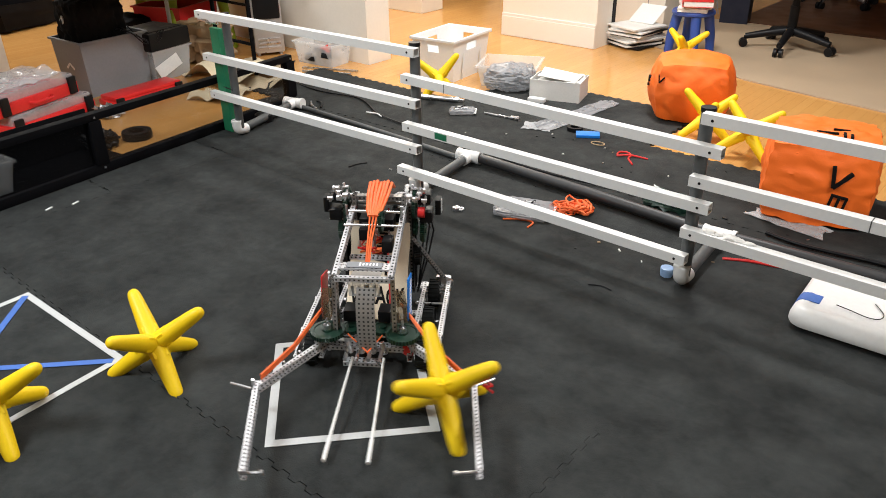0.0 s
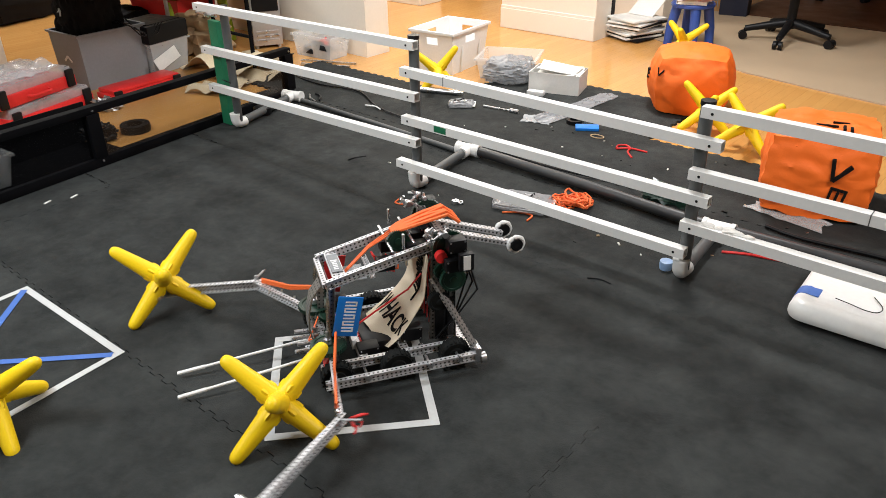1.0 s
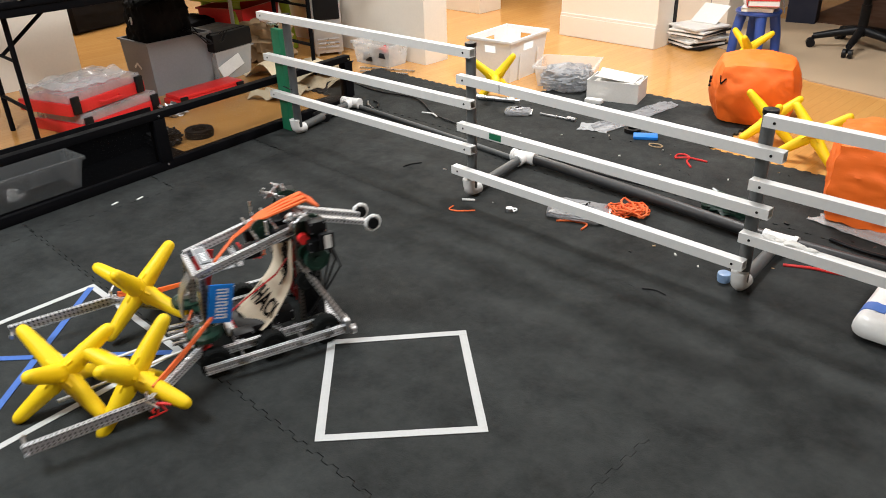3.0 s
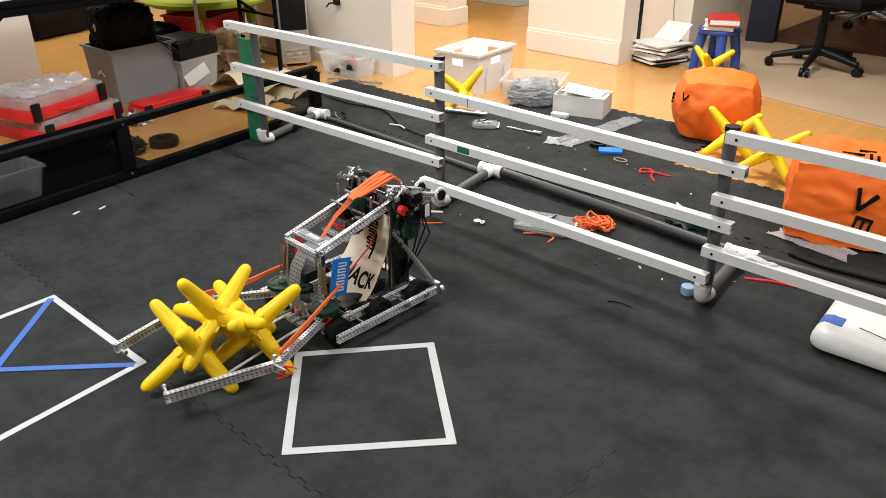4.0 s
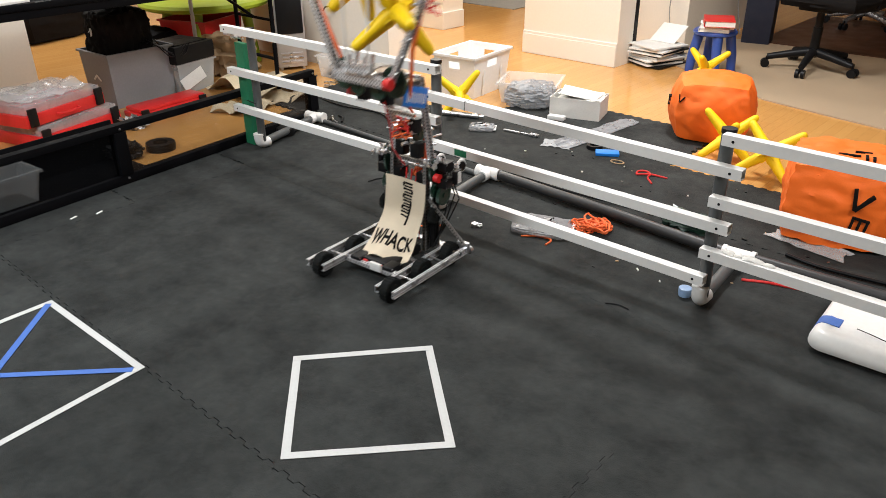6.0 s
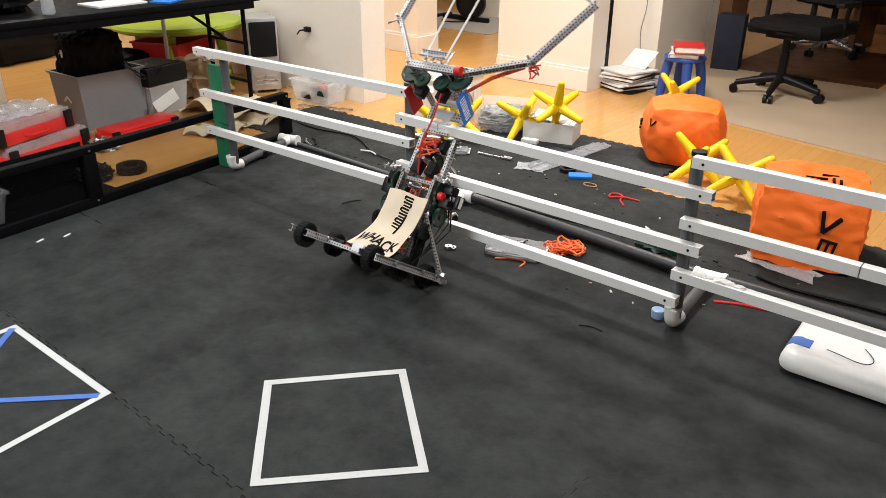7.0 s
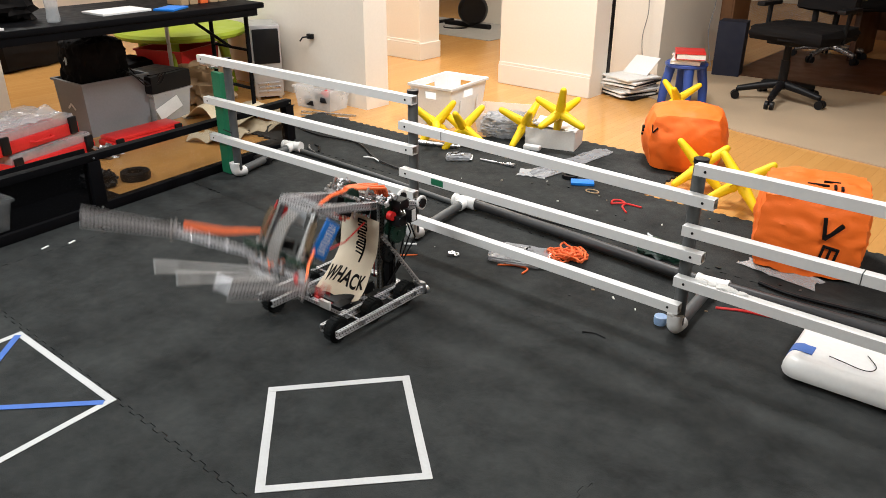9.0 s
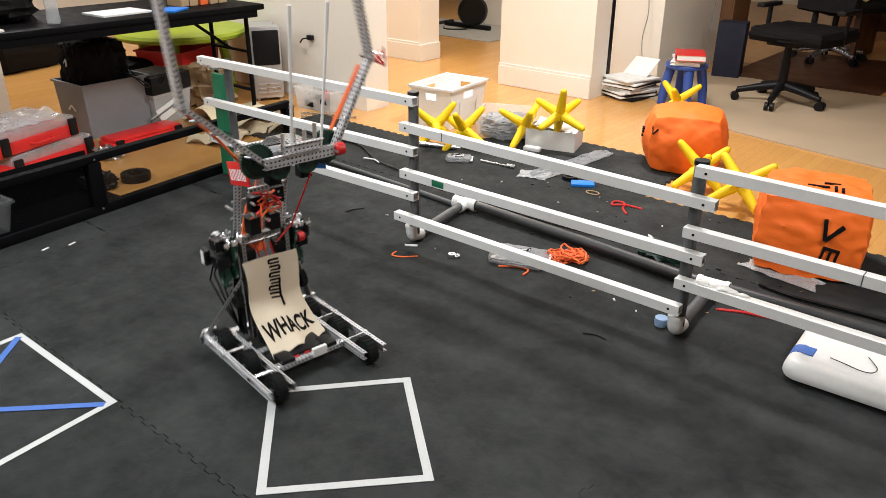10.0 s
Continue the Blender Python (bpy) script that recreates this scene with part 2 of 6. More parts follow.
def lathe(bm, profile, seg=24, m=None):
    """Turns a profile of (radius, height) pairs round z."""
    rings = []
    for r, z in profile:
        if r < 1e-5:
            rings.append([bm.verts.new((0, 0, z))])
        else:
            rings.append([bm.verts.new((r * math.cos(a), r * math.sin(a), z)) for a in (2 * math.pi * j / seg for j in range(seg))])
    vs = [v for ring in rings for v in ring]
    for a, b in zip(rings, rings[1:]):
        for j in range(seg):
            k = (j + 1) % seg
            if len(a) == 1 and len(b) == 1:
                continue
            if len(a) == 1:
                bm.faces.new((a[0], b[k], b[j]))
            elif len(b) == 1:
                bm.faces.new((a[j], a[k], b[0]))
            else:
                bm.faces.new((a[j], a[k], b[k], b[j]))
    bmesh.ops.recalc_face_normals(bm, faces=list({f for v in vs for f in v.link_faces}))
    if m is not None:
        bmesh.ops.transform(bm, matrix=m, verts=vs)
    return vs


def align(p0, p1, roll=0.0):
    """A matrix whose x axis runs from p0 to p1, with its origin at p0."""
    p0, p1 = Vector(p0), Vector(p1)
    q = (p1 - p0).to_track_quat("X", "Z")
    return Matrix.Translation(p0) @ q.to_matrix().to_4x4() @ Matrix.Rotation(radians(roll), 4, "X")


def channel(bm, p0, p1, w=0.025, h=0.0127, roll=0.0, t=0.0018):
    """An aluminium C-channel from p0 to p1: a web w wide and two flanges h deep, with lengths in metres laid out as UV."""
    length = (Vector(p1) - Vector(p0)).length
    m = align(p0, p1, roll)
    uv = bm.loops.layers.uv.verify()
    for c, s in (((length / 2, 0, 0), (length, w, t)), ((length / 2, w / 2 - t / 2, -h / 2), (length, t, h)), ((length / 2, -w / 2 + t / 2, -h / 2), (length, t, h))):
        vs = bmesh.ops.create_cube(bm, size=1)["verts"]
        bmesh.ops.scale(bm, vec=s, verts=vs)
        bmesh.ops.translate(bm, vec=c, verts=vs)
        for f in {f for v in vs for f in v.link_faces}:
            n = f.normal if f.normal.length else f.calc_center_median()
            f.normal_update()
            n = f.normal
            for l in f.loops:
                co = l.vert.co
                if abs(n.z) > 0.5:
                    l[uv].uv = (co.x, co.y + w / 2)
                elif abs(n.y) > 0.5:
                    l[uv].uv = (co.x, co.z)
                else:
                    l[uv].uv = (0, 0)
        bmesh.ops.transform(bm, matrix=m, verts=vs)


def open_box(bm, w, d, h, t=0.003, taper=0.9, lip=0.012):
    """A tub open at the top: walls of thickness t that narrow to the bottom, and a rolled lip; it stands on z = 0."""
    def ring(k, z, inset):
        x, y = w / 2 * k - inset, d / 2 * k - inset
        return [bm.verts.new(v) for v in ((x, y, z), (-x, y, z), (-x, -y, z), (x, -y, z))]
    rings = [ring(taper, 0, 0), ring(1, h - lip, 0), ring(1, h - lip, -lip), ring(1, h, -lip), ring(1, h, t), ring(taper, t, t)]
    for a, b in zip(rings, rings[1:]):
        for j in range(4):
            bm.faces.new((a[j], a[(j + 1) % 4], b[(j + 1) % 4], b[j]))
    bm.faces.new(rings[0][::-1])
    bm.faces.new(rings[-1])
    bmesh.ops.recalc_face_normals(bm, faces=bm.faces[:])


# ---- the room ----
def slab(name, x0, x1, y0, y1, z0, z1, mat, label, category="wall"):
    bm = bmesh.new()
    box(bm, ((x0 + x1) / 2, (y0 + y1) / 2, (z0 + z1) / 2), (x1 - x0, y1 - y0, z1 - z0))
    return tagged(finish(name, bm, mat), label, category, kind="structure")


H = 2.6
slab("floor", -9.5, 5, -4, 12, -0.1, -0.012, WOOD, "glossy honey-coloured varnished wood strip floor", "floor")
bm = bmesh.new()
outline = [(-2.35, 5.5), (-1.9, 5.26), (-1.62, 5.08), (-1.35, 4.94), (-0.9, 4.84), (-0.43, 4.75), (3.0, 4.2), (3.0, 6.62), (-2.42, 6.62), (-2.42, 5.6)]
low, high = ([bm.verts.new((x, y, z)) for x, y in outline] for z in (-0.012, -0.004))
bm.faces.new(high)
bm.faces.new(low[::-1])
for k in range(len(outline)):
    j = (k + 1) % len(outline)
    bm.faces.new((low[k], low[j], high[j], high[k]))
tagged(finish("carpet", bm, CARPET), "pale beige carpet under the office chair", "carpet", kind="structure")
slab("ceiling", -9.5, 5, -4, 12, H, H + 0.1, CEIL, "plain white painted ceiling", "ceiling")
slab("wall_west", -9.6, -9.5, -4, 12, -0.1, H, WALL, "cream painted wall behind the tables")
slab("wall_east", 5, 5.1, -4, 12, -0.1, H, WALL, "cream painted side wall")
slab("wall_south", -9.5, 5, -4.1, -4, -0.1, H, WALL, "cream painted wall behind the camera")
slab("wall_north", -9.5, 5, 12, 12.1, -0.1, H, WALL, "cream painted far wall")
slab("wall_1", -5.6, -3.52, 3.76, 3.98, -0.012, H, WALL, "cream painted wall that ends at an open hall")
slab("wall_2", -9.5, -4.45, 5.35, 5.62, -0.012, H, WALL, "cream painted wall beside the hall")
slab("wall_3", -3.36, -2.52, 5.1, 5.32, -0.012, H, WALL, "cream painted wall pier between hall and alcove")
slab("wall_4", -3.1, -2.425, 6.0, 6.14, -0.012, H, WALL, "white back wall of the alcove")
slab("wall_5", -2.56, -2.427, 6.14, 7.18, -0.012, H, WALL, "pale return wall beside the dark office")
slab("wall_6", -5.5, -4.55, 7.6, 7.75, -0.012, H, WALL, "cream wall at the end of the hall")
slab("wall_7", -5.35, -5.2, 0.2, 2.06, -0.012, H, WALL, "cream wall beside the cases")
slab("wall_office", -1.98, 3.5, 9.4, 9.55, -0.012, H, BROWN_WALL, "dark brown panelled office wall")


def baseboard(x0, x1, y, end=None):
    bm = bmesh.new()
    box(bm, ((x0 + x1) / 2, y - 0.009, 0.064), (x1 - x0, 0.018, 0.15), 0.004)
    box(bm, ((x0 + x1) / 2, y - 0.006, 0.15), (x1 - x0, 0.012, 0.022), 0.004)
    if end:
        box(bm, (x1 + 0.009, (y + end) / 2 - 0.009, 0.064), (0.018, end - y + 0.018, 0.15), 0.004)
    tagged(finish("baseboard", bm, TRIM), "white painted moulded baseboard along the wall", "baseboard", kind="structure")


baseboard(-3.36, -2.52, 5.1)
baseboard(-6.5, -4.45, 5.35, 5.62)

# black strip standing in for the shadow gap beside the alcove
slab("trim", -2.545, -2.512, 5.32, 5.36, -0.012, H, BLACK, "black strip for the dark gap beside the alcove", "trim")
slab("far_mat", -6.6, -4.6, 6.6, 7.6, -0.012, -0.006, material("grey_mat", (0.3, 0.28, 0.25), 0.9), "grey exercise mat in the far room", "mat")


# ---- foam tiles ----
TILE = 0.61


def tile_mesh(nx=1.0, ny=1.0, grooves=""):
    """One interlocking foam tile: toothed edges that mate with its neighbours, soft top edges, 12 mm thick."""
    teeth = 20
    def wave(s):
        out = []
        for k in range(teeth):
            a, b = k / teeth, (k + 1) / teeth
            d = 0.006 if k % 2 else -0.006
            out += [(a + 0.004, d), (b - 0.004, d)]
        return [(u * TILE, v) for u, v in out]
    w = wave(1)
    def gap(side):
        return (0.0013 if side in "sn" else 0.0005) if side in grooves else -0.0004
    pts = [(u, v + gap("s"), u, 0.016, "s") for u, v in w]
    pts += [(TILE + v - gap("e"), u, TILE - 0.016, u, "e") for u, v in w]
    pts += [(u, TILE + v - gap("n"), u, TILE - 0.016, "n") for u, v in reversed(w)]
    pts += [(v + gap("w"), u, 0.016, u, "w") for u, v in reversed(w)]
    bm = bmesh.new()
    c = TILE / 2
    def ring(z, k):
        out = []
        for x, y, a, b, side in pts:
            a, b = min(max(a, 0.016), TILE - 0.016), min(max(b, 0.016), TILE - 0.016)
            px, py = x + (a - x) * k, y + (b - y) * k
            out.append(bm.verts.new((px * nx, py * ny, z * (1.3 if side in grooves and z > -0.01 else 0.3 if z > -0.01 else 1.0))))
        return out
    rings = [ring(-0.0115, 0), ring(-0.0006, 0), ring(-0.0001, 0.03), ring(0, 0.12), ring(0, 1.0)]
    n = len(pts)
    for a, b in zip(rings, rings[1:]):
        for j in range(n):
            bm.faces.new((a[j], a[(j + 1) % n], b[(j + 1) % n], b[j]))
    bmesh.ops.remove_doubles(bm, verts=rings[-1], dist=0.0004)
    edge = [e for e in bm.edges if e.is_boundary and e.verts[0].co.z > -0.001]
    bmesh.ops.contextual_create(bm, geom=edge)
    me = bpy.data.meshes.new("foam_tile")
    bm.normal_update()
    bm.to_mesh(me)
    bm.free()
    me.materials.append(FOAM)
    return me


def foam_floor():
    mat_floor = root("foam_mat", pose(0, 0, 0), "black interlocking foam floor tiles, scuffed and dusty", "foam mat", kind="structure")
    kinds = {}
    def kind(i, j):
        g = ("s" if j in (0, 2) else "") + ("n" if j == -1 else "") + ("e" if i == -1 and j < 1 else "") + ("w" if i == 0 and j < 1 else "")
        if g not in kinds:
            kinds[g] = tile_mesh(1, 1, g)
        return kinds[g]
    me = tile_mesh(1, 1, "n")
    half = tile_mesh(1, 0.262)
    for j in range(-4, 3):
        y = 0.87 + TILE * (j + 0.5)
        wide = (-2.82 + 3.05 + (y - 0.9) * 0.11) / TILE
        ob = new("tile", tile_mesh(wide, 1))
        ob.parent = mat_floor
        ob.location = (-2.82 - wide * TILE, 0.87 + TILE * j, 0)
    for i in range(-4, 5):
        for j in range(-4, 3):
            ob = new("tile", kind(i, j))
            ob.parent = mat_floor
            ob.location = (-0.38 + TILE * i, 0.87 + TILE * j, random.uniform(-0.0001, 0.0001))
    for i in range(-5, 5):
        ob = new("tile", half)
        ob.parent = mat_floor
        ob.location = (-0.38 + TILE * i, 2.70, -0.0004)
    for i in range(-4, 5):
        for j in range(2):
            if j == 1 and not (i == -2 or i == -1):
                continue
            ob = new("tile", me)
            ob.parent = mat_floor
            ob.location = (-1.25 + TILE * i, 2.86 + TILE * j, random.uniform(-0.0006, 0.0003))


# ---- tape marks ----
def strip(bm, a, b, w, z=0.0):
    a, b = Vector((*a, 0)), Vector((*b, 0))
    d = (b - a).normalized()
    a, b = a - d * w * 0.45, b + d * w * 0.45
    s = Vector((-d.y, d.x, 0)) * w / 2
    n = 8
    low, high = [], []
    for k in range(n + 1):
        p = a + (b - a) * k / n + Vector((0, 0, z))
        e = random.uniform(-0.0012, 0.0012)
        low.append((p - s + d * 0 + s * e * 20, p + s + s * e * 20))
    vs = [(bm.verts.new(l + Vector((0, 0, -0.0006))), bm.verts.new(l + Vector((0, 0, 0.0007))), bm.verts.new(r + Vector((0, 0, 0.0007))), bm.verts.new(r + Vector((0, 0, -0.0006)))) for l, r in low]
    for p, q in zip(vs, vs[1:]):
        for j in range(4):
            bm.faces.new((p[j], q[j], q[(j + 1) % 4], p[(j + 1) % 4]))
    bm.faces.new(vs[0])
    bm.faces.new(vs[-1][::-1])
    bmesh.ops.recalc_face_normals(bm, faces=bm.faces[:])


def tape_square(name, corners, extra, mat, label, w=0.024, z=0.0012):
    r = root(name, pose(0, 0, z), label, "tape mark")
    n = len(corners)
    for k in range(n):
        a, b = corners[k], corners[(k + 1) % n]
        bm = bmesh.new()
        ax, ay = a
        bx, by = b
        strip(bm, a, b, w, 0.0004 * (k % 2))
        part("tape_strip", bm, mat, r, smooth=False)
    for a, b in extra:
        bm = bmesh.new()
        strip(bm, a, b, w, 0.0012)
        part("blue_tape_strip", bm, BLUE_TAPE, r, "blue painter's tape", smooth=False)


def tapes():
    # outer corners of the square measured 0.46 m; strips run along their own middle lines
    tape_square("tape_square", [(-0.706, 1.220), (-1.048, 1.506), (-1.312, 1.200), (-0.992, 0.910)], [], TAPE, "square outline of white masking tape on black foam")
    tape_square("tape_diamond", [(-1.628, 0.858), (-2.220, 0.845), (-2.205, 0.245), (-1.572, 0.253)], [((-1.64, 0.83), (-2.195, 0.262)), ((-2.205, 0.83), (-1.64, 0.27))], TAPE, "white masking tape square crossed by blue tape", 0.022)


# ---- the fence ----
def rail(bm, x0, x1, y, z0, z1, s=0.034, t=0.003):
    """A square tube, open at both ends, that may sag towards one end."""
    o, i = s / 2, s / 2 - t
    rings = []
    for x, r in ((x0 + 0.03, i), (x0, i), (x0, o), (x1, o), (x1, i), (x1 - 0.03, i)):
        rings.append([bm.verts.new((x, y + a * r, z0 + (z1 - z0) * (x - x0) / (x1 - x0) + b * r)) for a, b in ((1, 1), (-1, 1), (-1, -1), (1, -1))])
    for a, b in zip(rings, rings[1:]):
        for j in range(4):
            bm.faces.new((a[j], a[(j + 1) % 4], b[(j + 1) % 4], b[j]))
    bm.faces.new(rings[0])
    bm.faces.new(rings[-1][::-1])
    bmesh.ops.recalc_face_normals(bm, faces=bm.faces[:])


def elbow(bm, x, y, z, r=0.0255):
    """A white pipe elbow: a sleeve down the post that turns back along the floor."""
    tube(bm, [(x, y, z + 0.05), (x, y, z + 0.028), (x, y + 0.004, z + 0.012), (x, y + 0.014, z + 0.003), (x, y + 0.03, z), (x, y + 0.06, z)], r, 16)
    tube(bm, [(x, y, z + 0.056), (x, y, z + 0.045)], r + 0.002, 16)


def fence():
    f = root("fence", pose(0, 0, 0), "white square-tube fence on dark grey pipe posts across the mat", "fence")
    yr, yp = 2.262, 2.3
    # left end, right end, centre height at each end, place of a joint
    rails = ((-3.166, -1.692, 0.608, 0.625, None), (-3.152, -1.691, 0.398, 0.42, None), (-3.136, -1.692, 0.206, 0.228, None),
             (-1.767, -0.455, 0.5155, 0.503, -1.54), (-1.768, -0.467, 0.3175, 0.317, None), (-1.806, -0.518, 0.12, 0.119, None),
             (-0.531, 1.25, 0.6015, 0.599, None), (-0.542, 1.25, 0.3985, 0.4, -0.02), (-0.546, 1.25, 0.218, 0.214, None))
    for x0, x1, z0, z1, joint in rails:
        bm = bmesh.new()
        rail(bm, x0, x1, yr, z0, z1)
        ob = part("rail", bm, WHITE_PVC, f, smooth=False)
        for x, z in ((x0 + 0.035, z0), (x1 - 0.035, z1)):
            bm = bmesh.new()
            tube(bm, [(x, yr - 0.0165, z), (x, yr - 0.0185, z)], 0.0045, 8)
            part("bolt", bm, BLACK, ob)
        if joint:
            bm = bmesh.new()
            box(bm, (joint, yr, z0 + (z1 - z0) * (joint - x0) / (x1 - x0)), (0.003, 0.0355, 0.0355))
            part("joint", bm, GREY_PVC, ob)
    tees = []
    for x, top, tx, ty in ((-2.99, 0.61, -3.13, 2.775), (-1.735, 0.64, -1.807, 2.735), (-0.533, 0.61, -0.565, 2.675), (1.15, 0.66, 1.12, 2.75)):
        foot = Vector((x, yp, 0.03))
        tee = Vector((tx, ty, 0.032))
        d = (tee - foot).normalized()
        side = Vector((d.y, -d.x, 0))
        tees.append((tee, side))
        bm = bmesh.new()
        tube(bm, [(x, yp, 0.04), (x, yp, top)], 0.021, 16)
        part("post", bm, GREY_PVC, f, "dark grey plastic pipe post")
        bm = bmesh.new()
        tube(bm, [(x, yp, top), (x, yp, top + 0.014)], 0.0235, 16)
        part("cap", bm, BLACK, f)
        bm = bmesh.new()
        elbow(bm, x - 0.003, yp - 0.018, 0.028)
        part("elbow", bm, WHITE_PVC, f, "white pipe elbow foot")
        bm = bmesh.new()
        tube(bm, [foot + d * 0.05, tee - d * 0.04], 0.021, 14)
        part("foot_pipe", bm, GREY_PVC, f)
        bm = bmesh.new()
        tube(bm, [tee - d * 0.065, tee], 0.027, 16)
        tube(bm, [tee - side * 0.055, tee + side * 0.055], 0.028, 16)
        for q in (-1, 1):
            tube(bm, [tee + side * 0.045 * q, tee + side * 0.06 * q], 0.031, 16)
        part("tee_joint", bm, WHITE_PVC, f, "white pipe tee")
    for k in range(3):
        a, b = tees[k][0] + tees[k][1] * 0.05, tees[k + 1][0] - tees[k + 1][1] * 0.05
        bm = bmesh.new()
        r = 0.0235 if k else 0.013
        drop = Vector((0, 0, r - 0.032 if not k else 0))
        tube(bm, [a + drop, (a + b) / 2 + Vector((0, 0.012, -0.003)) + drop, b + drop], r, 16)
        part("floor_pipe", bm, BLACK_PVC if k else GREY_PVC, f, "dark floor pipe lying behind the posts")
    bm = bmesh.new()
    box(bm, (-3.085, 2.302, 0.272), (0.072, 0.03, 0.535), 0.004)
    part("end_board", bm, GREEN, f, "green painted end board")
    bm = bmesh.new()
    tube(bm, [(-3.13, yp - 0.002, 0.245), (-2.98, yp - 0.024, 0.247)], 0.003, 6)
    part("cable_tie", bm, BLACK, f)
    bm = bmesh.new()
    for k in range(5):
        q = k * 1.35
        tube(bm, [(-3.17 + 0.02 * k, yr + 0.02 + 0.014 * math.sin(q), 0.575 + 0.012 * math.cos(2 * q)), (-3.205 + 0.03 * k, yr + 0.045 + 0.02 * math.cos(q), 0.562 + 0.014 * math.sin(3 * q))], 0.0055, 7)
    tube(bm, [(-3.21, yr + 0.03, 0.57), (-3.06, yr + 0.035, 0.568)], 0.007, 8)
    part("clamp", bm, STEEL, f, "bright steel clamp at the rail's end")
    bm = bmesh.new()
    box(bm, (-1.56, yr, 0.3175), (0.062, 0.0355, 0.026), 0.001, None)
    part("green_tape", bm, GREEN, f, "scrap of green tape round a rail")
    for k, (x, s) in enumerate(((-0.455, 0.016), (-0.43, 0.011), (-0.385, 0.02), (-0.36, 0.014), (-0.33, 0.012))):
        bm = bmesh.new()
        bmesh.ops.create_icosphere(bm, subdivisions=2, radius=s)
        for v in bm.verts:
            v.co *= 1 + 0.5 * noise.noise(v.co * 90 + Vector((k, 0, 0)))
            v.co = Vector((v.co.x * 1.5 + x, v.co.y * 0.8 + yr + 0.004, v.co.z * 0.5 + 0.2375))
        part("paper_scrap", bm, PAPER, f, "crumpled white tape on the rail")


# ---- perimeter ----
def perimeter():
    p = root("field_perimeter", pose(-3.0, 0.9, 0, 0, 0, 6.3), "black metal field perimeter frame with plastic panels", "barrier")
    y0, y1 = -1.6, 1.95
    bm = bmesh.new()
    box(bm, (0, (y0 + y1) / 2, 0.022), (0.045, y1 - y0, 0.044), 0.002)
    part("bottom_rail", bm, BLACK_METAL, p)
    bm = bmesh.new()
    box(bm, (0, (y0 + y1) / 2, 0.268), (0.045, y1 - y0, 0.034), 0.002)
    part("top_rail", bm, BLACK_METAL, p)
    for y in (y0, -0.6, 0.68, y1 - 0.02):
        bm = bmesh.new()
        box(bm, (0.002, y, 0.1475), (0.05, 0.06, 0.205), 0.002)
        part("upright", bm, BLACK_METAL, p)
        for z in (0.03, 0.268):
            bm = bmesh.new()
            tube(bm, [(0.026, y, z), (0.031, y, z)], 0.005, 8)
            part("bolt", bm, STEEL, p)
    for a, b in ((-0.57, 0.65), (0.71, y1 - 0.05)):
        bm = bmesh.new()
        box(bm, (0, (a + b) / 2, 0.1475), (0.004, b - a, 0.205))
        ob = part("panel", bm, PANEL if a > 0 else DARK_TINT, p, "clear plastic panel" if a > 0 else "dark tinted plastic panel")
        ob.visible_shadow = False


# ---- furniture and clutter ----
FLOOR = -0.012


def soft_box(bm, sx, sy, sz, cuts=9, round_=0.3, wrinkle=0.02, seed=0, sag=0.0):
    """A stuffed cloth cube standing on z = 0: rounded, creased and a little sunken."""
    bmesh.ops.create_cube(bm, size=1)
    bmesh.ops.subdivide_edges(bm, edges=bm.edges[:], cuts=cuts, use_grid_fill=True)
    for v in bm.verts:
        c = v.co * 2
        ball = c.normalized() * 1.22
        p = c.lerp(ball, round_)
        q = Vector((p.x * 3.1 + seed * 7.3, p.y * 3.1, p.z * 3.1))
        d = noise.fractal(q, 0.8, 2.1, 4) * wrinkle
        crease = abs(noise.noise(Vector((p.x * 2 + seed, p.y * 6, p.z * 4 - seed)))) * wrinkle * 1.3
        n = p.normalized()
        w = Vector((p.x * sx / 2, p.y * sy / 2, (p.z + 1) * sz / 2)) + n * (d - crease)
        w.z -= sag * max(0, p.z) * (1 - abs(p.x)) * (1 - abs(p.y))
        w.z = max(w.z, 0.0)
        v.co = w


def rounded_slab(bm, sx, sy, radius, profile, n=8):
    """A slab with rounded corners, lofted through (inset, height) steps and closed above and below."""
    rings = []
    for inset, z in profile:
        r = max(radius - inset * 0.6, 0.004)
        x, y = sx / 2 - inset - r, sy / 2 - inset - r
        ring = []
        for cx, cy, a0 in ((x, y, 0), (-x, y, 90), (-x, -y, 180), (x, -y, 270)):
            for k in range(n + 1):
                a = radians(a0 + 90 * k / n)
                ring.append(bm.verts.new((cx + r * math.cos(a), cy + r * math.sin(a), z)))
        rings.append(ring)
    for a, b in zip(rings, rings[1:]):
        for j in range(len(a)):
            bm.faces.new((a[j], a[(j + 1) % len(a)], b[(j + 1) % len(a)], b[j]))
    bm.faces.new(rings[0][::-1])
    bm.faces.new(rings[-1])
    bmesh.ops.recalc_face_normals(bm, faces=bm.faces[:])


